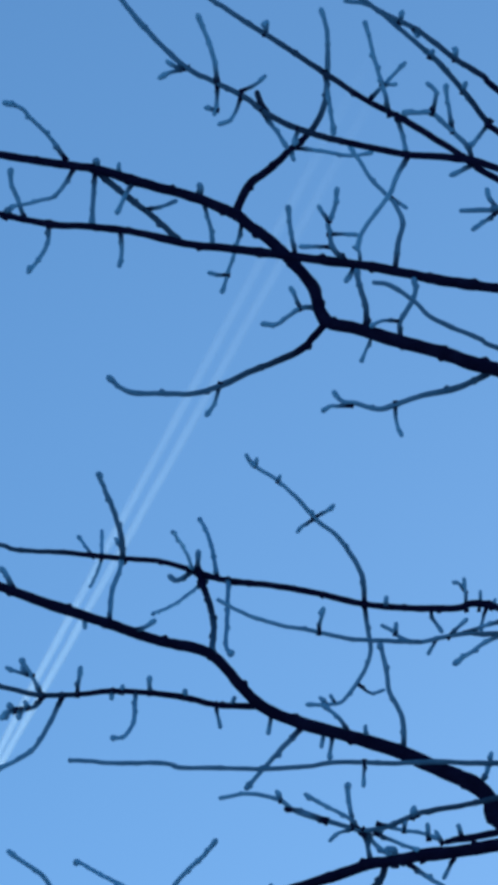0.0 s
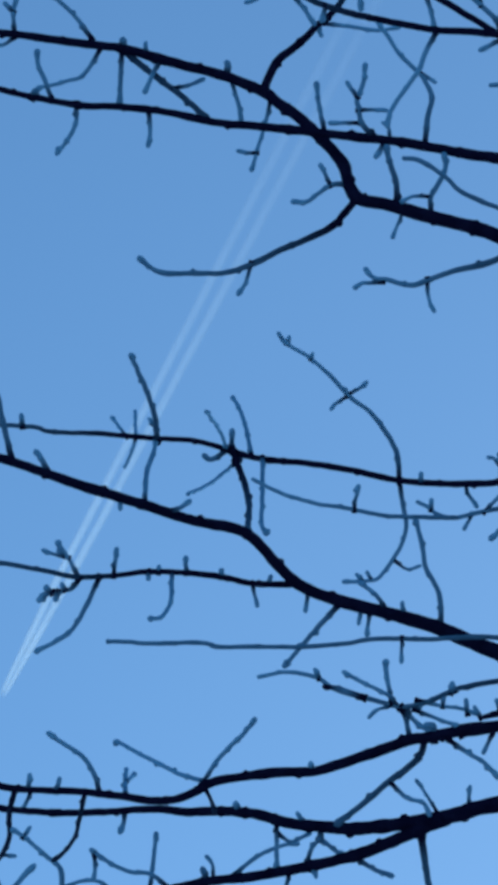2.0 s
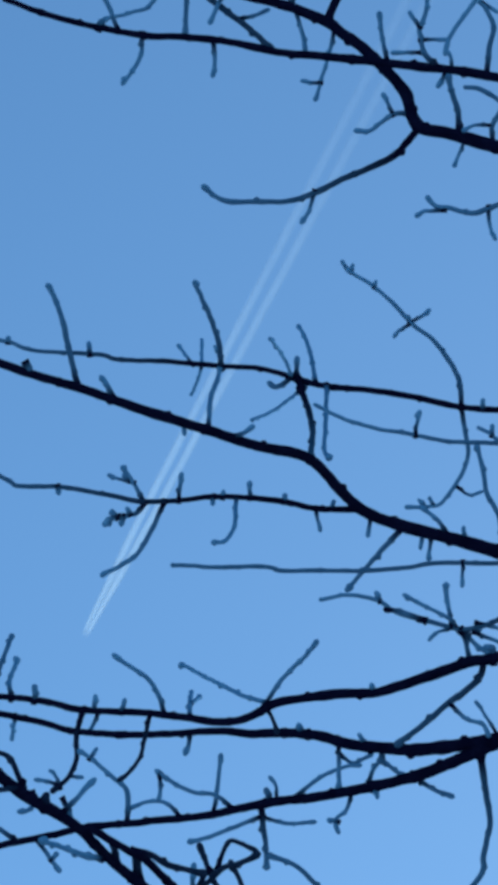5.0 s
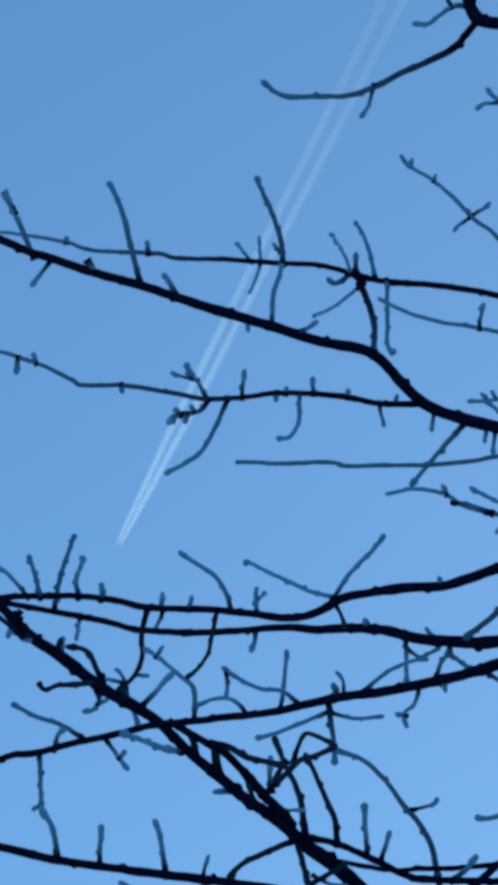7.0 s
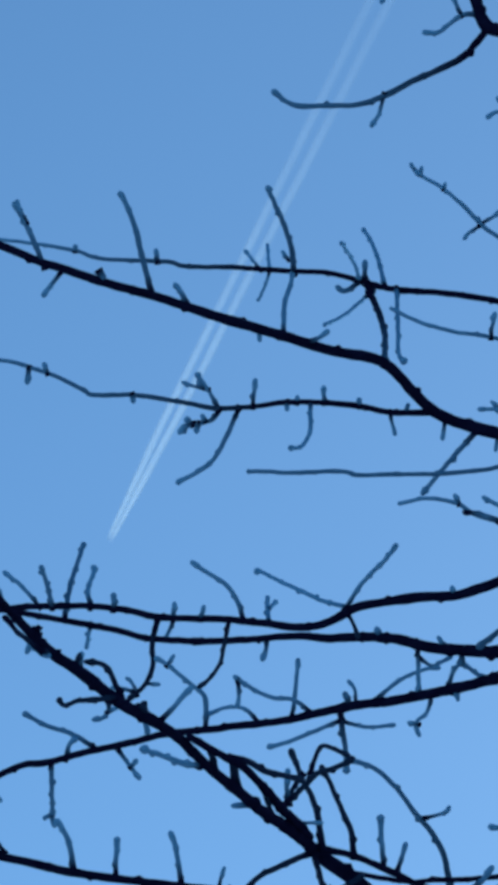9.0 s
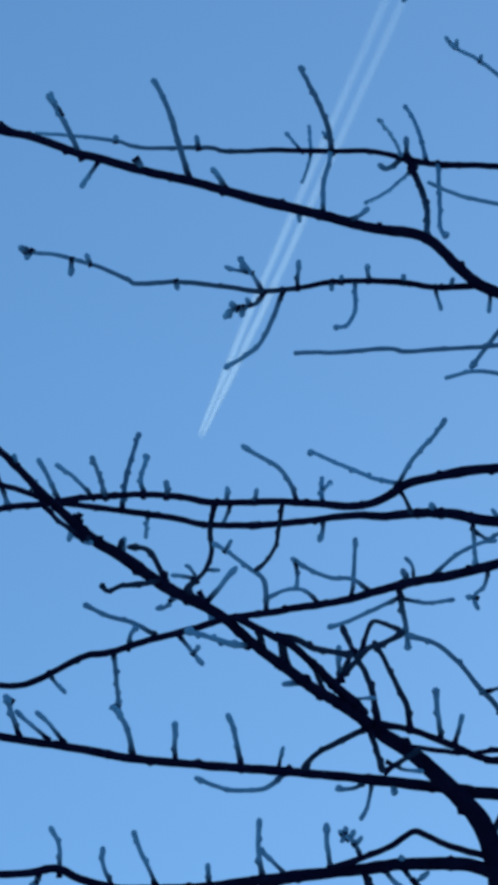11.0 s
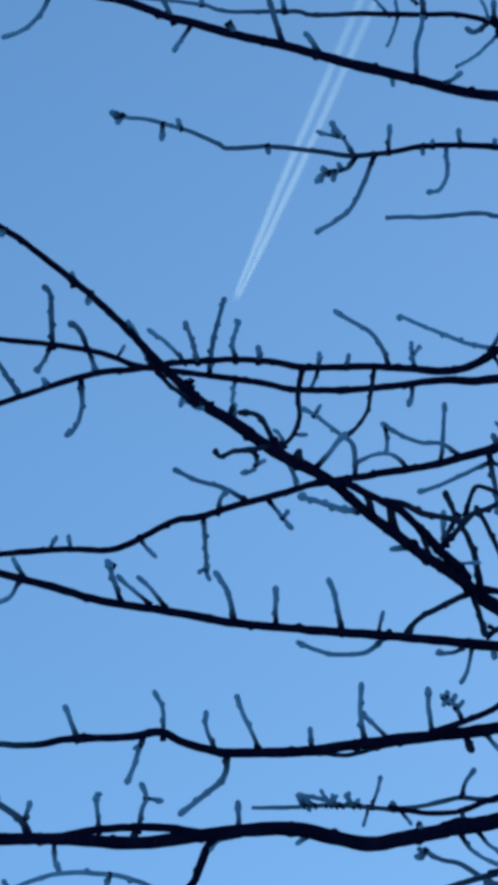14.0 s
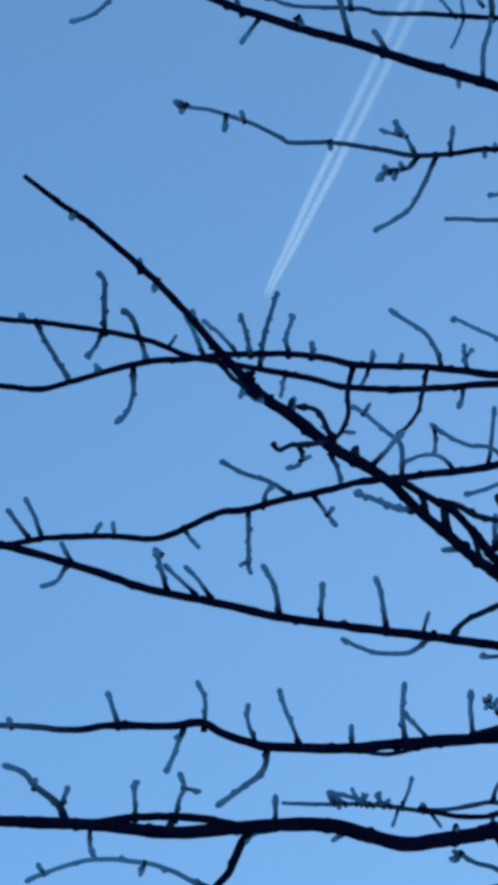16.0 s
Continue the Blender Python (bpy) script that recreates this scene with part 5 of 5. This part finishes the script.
b = limb(((2.900, 6.300, 4.884), (1.904, 7.467, 5.773), (0.909, 8.634, 6.421), (0.316, 9.004, 6.483), (0.244, 9.026, 6.489), (0.171, 9.040, 6.504), (0.115, 9.060, 6.504), (0.058, 9.081, 6.503), (0.000, 9.097, 6.508)),
         (0.0071, 0.0068, 0.0065, 0.0062, 0.0060, 0.0057), 3)
twig(b, ((0.176, 9.037, 6.505), (0.189, 9.016, 6.542), (0.218, 9.000, 6.575)), 0.0058, 0.0052)

b = limb(((2.900, 6.300, 3.955), (1.861, 6.683, 4.653), (0.822, 7.066, 5.111), (0.217, 7.082, 5.212), (0.176, 7.075, 5.221), (0.149, 7.067, 5.231), (0.106, 7.049, 5.254), (0.063, 7.042, 5.263), (0.029, 7.030, 5.278), (0.014, 7.027, 5.283)),
         (0.0055, 0.0054, 0.0053, 0.0052, 0.0051, 0.0050, 0.0050), 3)
twig(b, ((0.029, 7.030, 5.278), (0.019, 7.038, 5.269), (0.007, 7.036, 5.272)), 0.0045, 0.0040)

b = limb(((2.900, 6.300, 4.149), (1.864, 6.626, 4.836), (0.828, 6.951, 5.283), (0.218, 7.062, 5.242), (0.189, 7.065, 5.236), (0.149, 7.069, 5.228), (0.086, 7.077, 5.213), (0.010, 7.089, 5.192)),
         (0.0072, 0.0070, 0.0068, 0.0065, 0.0061), 3)

b = limb(((2.900, 6.300, 6.017), (2.178, 6.513, 6.558), (1.457, 6.726, 6.858), (0.927, 6.892, 6.857), (0.852, 6.916, 6.852), (0.785, 6.947, 6.837), (0.724, 6.965, 6.834), (0.648, 6.966, 6.857), (0.565, 6.967, 6.883), (0.523, 6.957, 6.909), (0.454, 6.960, 6.927), (0.378, 6.981, 6.926)),
         (0.0067, 0.0064, 0.0061, 0.0058, 0.0055, 0.0051, 0.0049, 0.0046, 0.0043), 3)
twig(b, ((0.749, 7.016, 6.769), (0.739, 6.991, 6.805), (0.724, 6.970, 6.837)), 0.0061, 0.0050)
twig(b, ((0.717, 6.967, 6.835), (0.688, 6.945, 6.856), (0.632, 6.924, 6.873), (0.579, 6.904, 6.891)), 0.0044, 0.0039)
twig(b, ((0.701, 6.964, 6.843), (0.688, 6.920, 6.907), (0.685, 6.905, 6.930)), 0.0050, 0.0044)
twig(b, ((0.710, 6.966, 6.838), (0.669, 6.975, 6.831), (0.646, 6.990, 6.816)), 0.0039, 0.0033)
twig(b, ((0.842, 6.922, 6.849), (0.847, 6.909, 6.868)), 0.0050, 0.0039)
twig(b, ((0.635, 6.967, 6.861), (0.579, 6.962, 6.880), (0.537, 6.964, 6.887)), 0.0061, 0.0044)
twig(b, ((0.526, 6.957, 6.909), (0.515, 6.944, 6.927)), 0.0045, 0.0039)
twig(b, ((0.764, 6.947, 6.842), (0.818, 6.948, 6.828), (0.866, 6.946, 6.819), (0.907, 6.949, 6.806)), 0.0044, 0.0038)
twig(b, ((0.884, 6.951, 6.808), (0.879, 6.930, 6.837)), 0.0049, 0.0038)
twig(b, ((0.758, 6.965, 6.825), (0.793, 6.973, 6.815), (0.827, 6.980, 6.804), (0.868, 6.987, 6.794)), 0.0044, 0.0038)
twig(b, ((0.727, 6.965, 6.834), (0.764, 6.991, 6.807), (0.801, 7.007, 6.790)), 0.0049, 0.0044)
twig(b, ((0.825, 6.947, 6.827), (0.826, 6.925, 6.848)), 0.0044, 0.0033)
twig(b, ((0.767, 6.961, 6.826), (0.775, 6.951, 6.839)), 0.0038, 0.0033)
twig(b, ((0.852, 6.916, 6.852), (0.844, 6.905, 6.868)), 0.0044, 0.0038)

b = limb(((2.900, 6.300, 6.127), (2.220, 6.631, 6.664), (1.540, 6.963, 6.962), (1.010, 7.103, 6.931), (0.976, 7.109, 6.926), (0.945, 7.115, 6.920)),
         (0.0092, 0.0082, 0.0074), 3)
twig(b, ((0.982, 7.099, 6.936), (0.974, 7.083, 6.953)), 0.0045, 0.0039)

b = limb(((2.900, 6.300, 6.995), (2.236, 6.369, 7.499), (1.572, 6.438, 7.763), (1.064, 6.366, 7.886), (0.985, 6.347, 7.911), (0.913, 6.332, 7.932), (0.856, 6.316, 7.952), (0.819, 6.295, 7.978), (0.753, 6.270, 8.009), (0.711, 6.268, 8.014)),
         (0.0062, 0.0059, 0.0057, 0.0055, 0.0053, 0.0051, 0.0050), 3)

b = limb(((2.900, 6.300, 6.675), (2.190, 5.906, 7.223), (1.480, 5.513, 7.531), (0.946, 5.505, 7.496), (0.918, 5.511, 7.492), (0.877, 5.513, 7.491), (0.833, 5.517, 7.490)),
         (0.0056, 0.0053, 0.0049, 0.0045), 3)
twig(b, ((0.915, 5.515, 7.488), (0.890, 5.527, 7.470), (0.861, 5.540, 7.452)), 0.0046, 0.0036)
twig(b, ((0.920, 5.509, 7.493), (0.899, 5.497, 7.512), (0.891, 5.482, 7.531)), 0.0046, 0.0036)

b = limb(((2.900, 6.300, 4.764), (1.934, 6.624, 5.387), (0.967, 6.947, 5.770), (0.461, 6.785, 5.699), (0.409, 6.744, 5.680), (0.371, 6.706, 5.672), (0.326, 6.657, 5.666), (0.264, 6.591, 5.656), (0.202, 6.531, 5.640), (0.129, 6.467, 5.613)),
         (0.0083, 0.0081, 0.0079, 0.0077, 0.0074, 0.0072, 0.0069), 3, True)
twig(b, ((0.302, 6.630, 5.665), (0.298, 6.601, 5.712), (0.295, 6.571, 5.760)), 0.0054, 0.0049)
twig(b, ((0.335, 6.657, 5.675), (0.345, 6.639, 5.700), (0.352, 6.622, 5.722)), 0.0044, 0.0039)
twig(b, ((0.496, 6.786, 5.698), (0.527, 6.768, 5.717), (0.551, 6.747, 5.741)), 0.0060, 0.0045)

b = limb(((2.900, 6.300, 4.820), (1.933, 6.609, 5.440), (0.967, 6.919, 5.820), (0.462, 6.770, 5.719), (0.416, 6.736, 5.697), (0.364, 6.699, 5.669), (0.301, 6.644, 5.645), (0.238, 6.587, 5.623)),
         (0.0055, 0.0053, 0.0050, 0.0046, 0.0043), 3, True)

b = limb(((2.900, 6.300, 4.860), (1.934, 6.458, 5.470), (0.968, 6.616, 5.841), (0.490, 6.818, 5.656), (0.451, 6.843, 5.621), (0.431, 6.860, 5.597), (0.411, 6.890, 5.557)),
         (0.0088, 0.0080, 0.0074, 0.0066), 3)
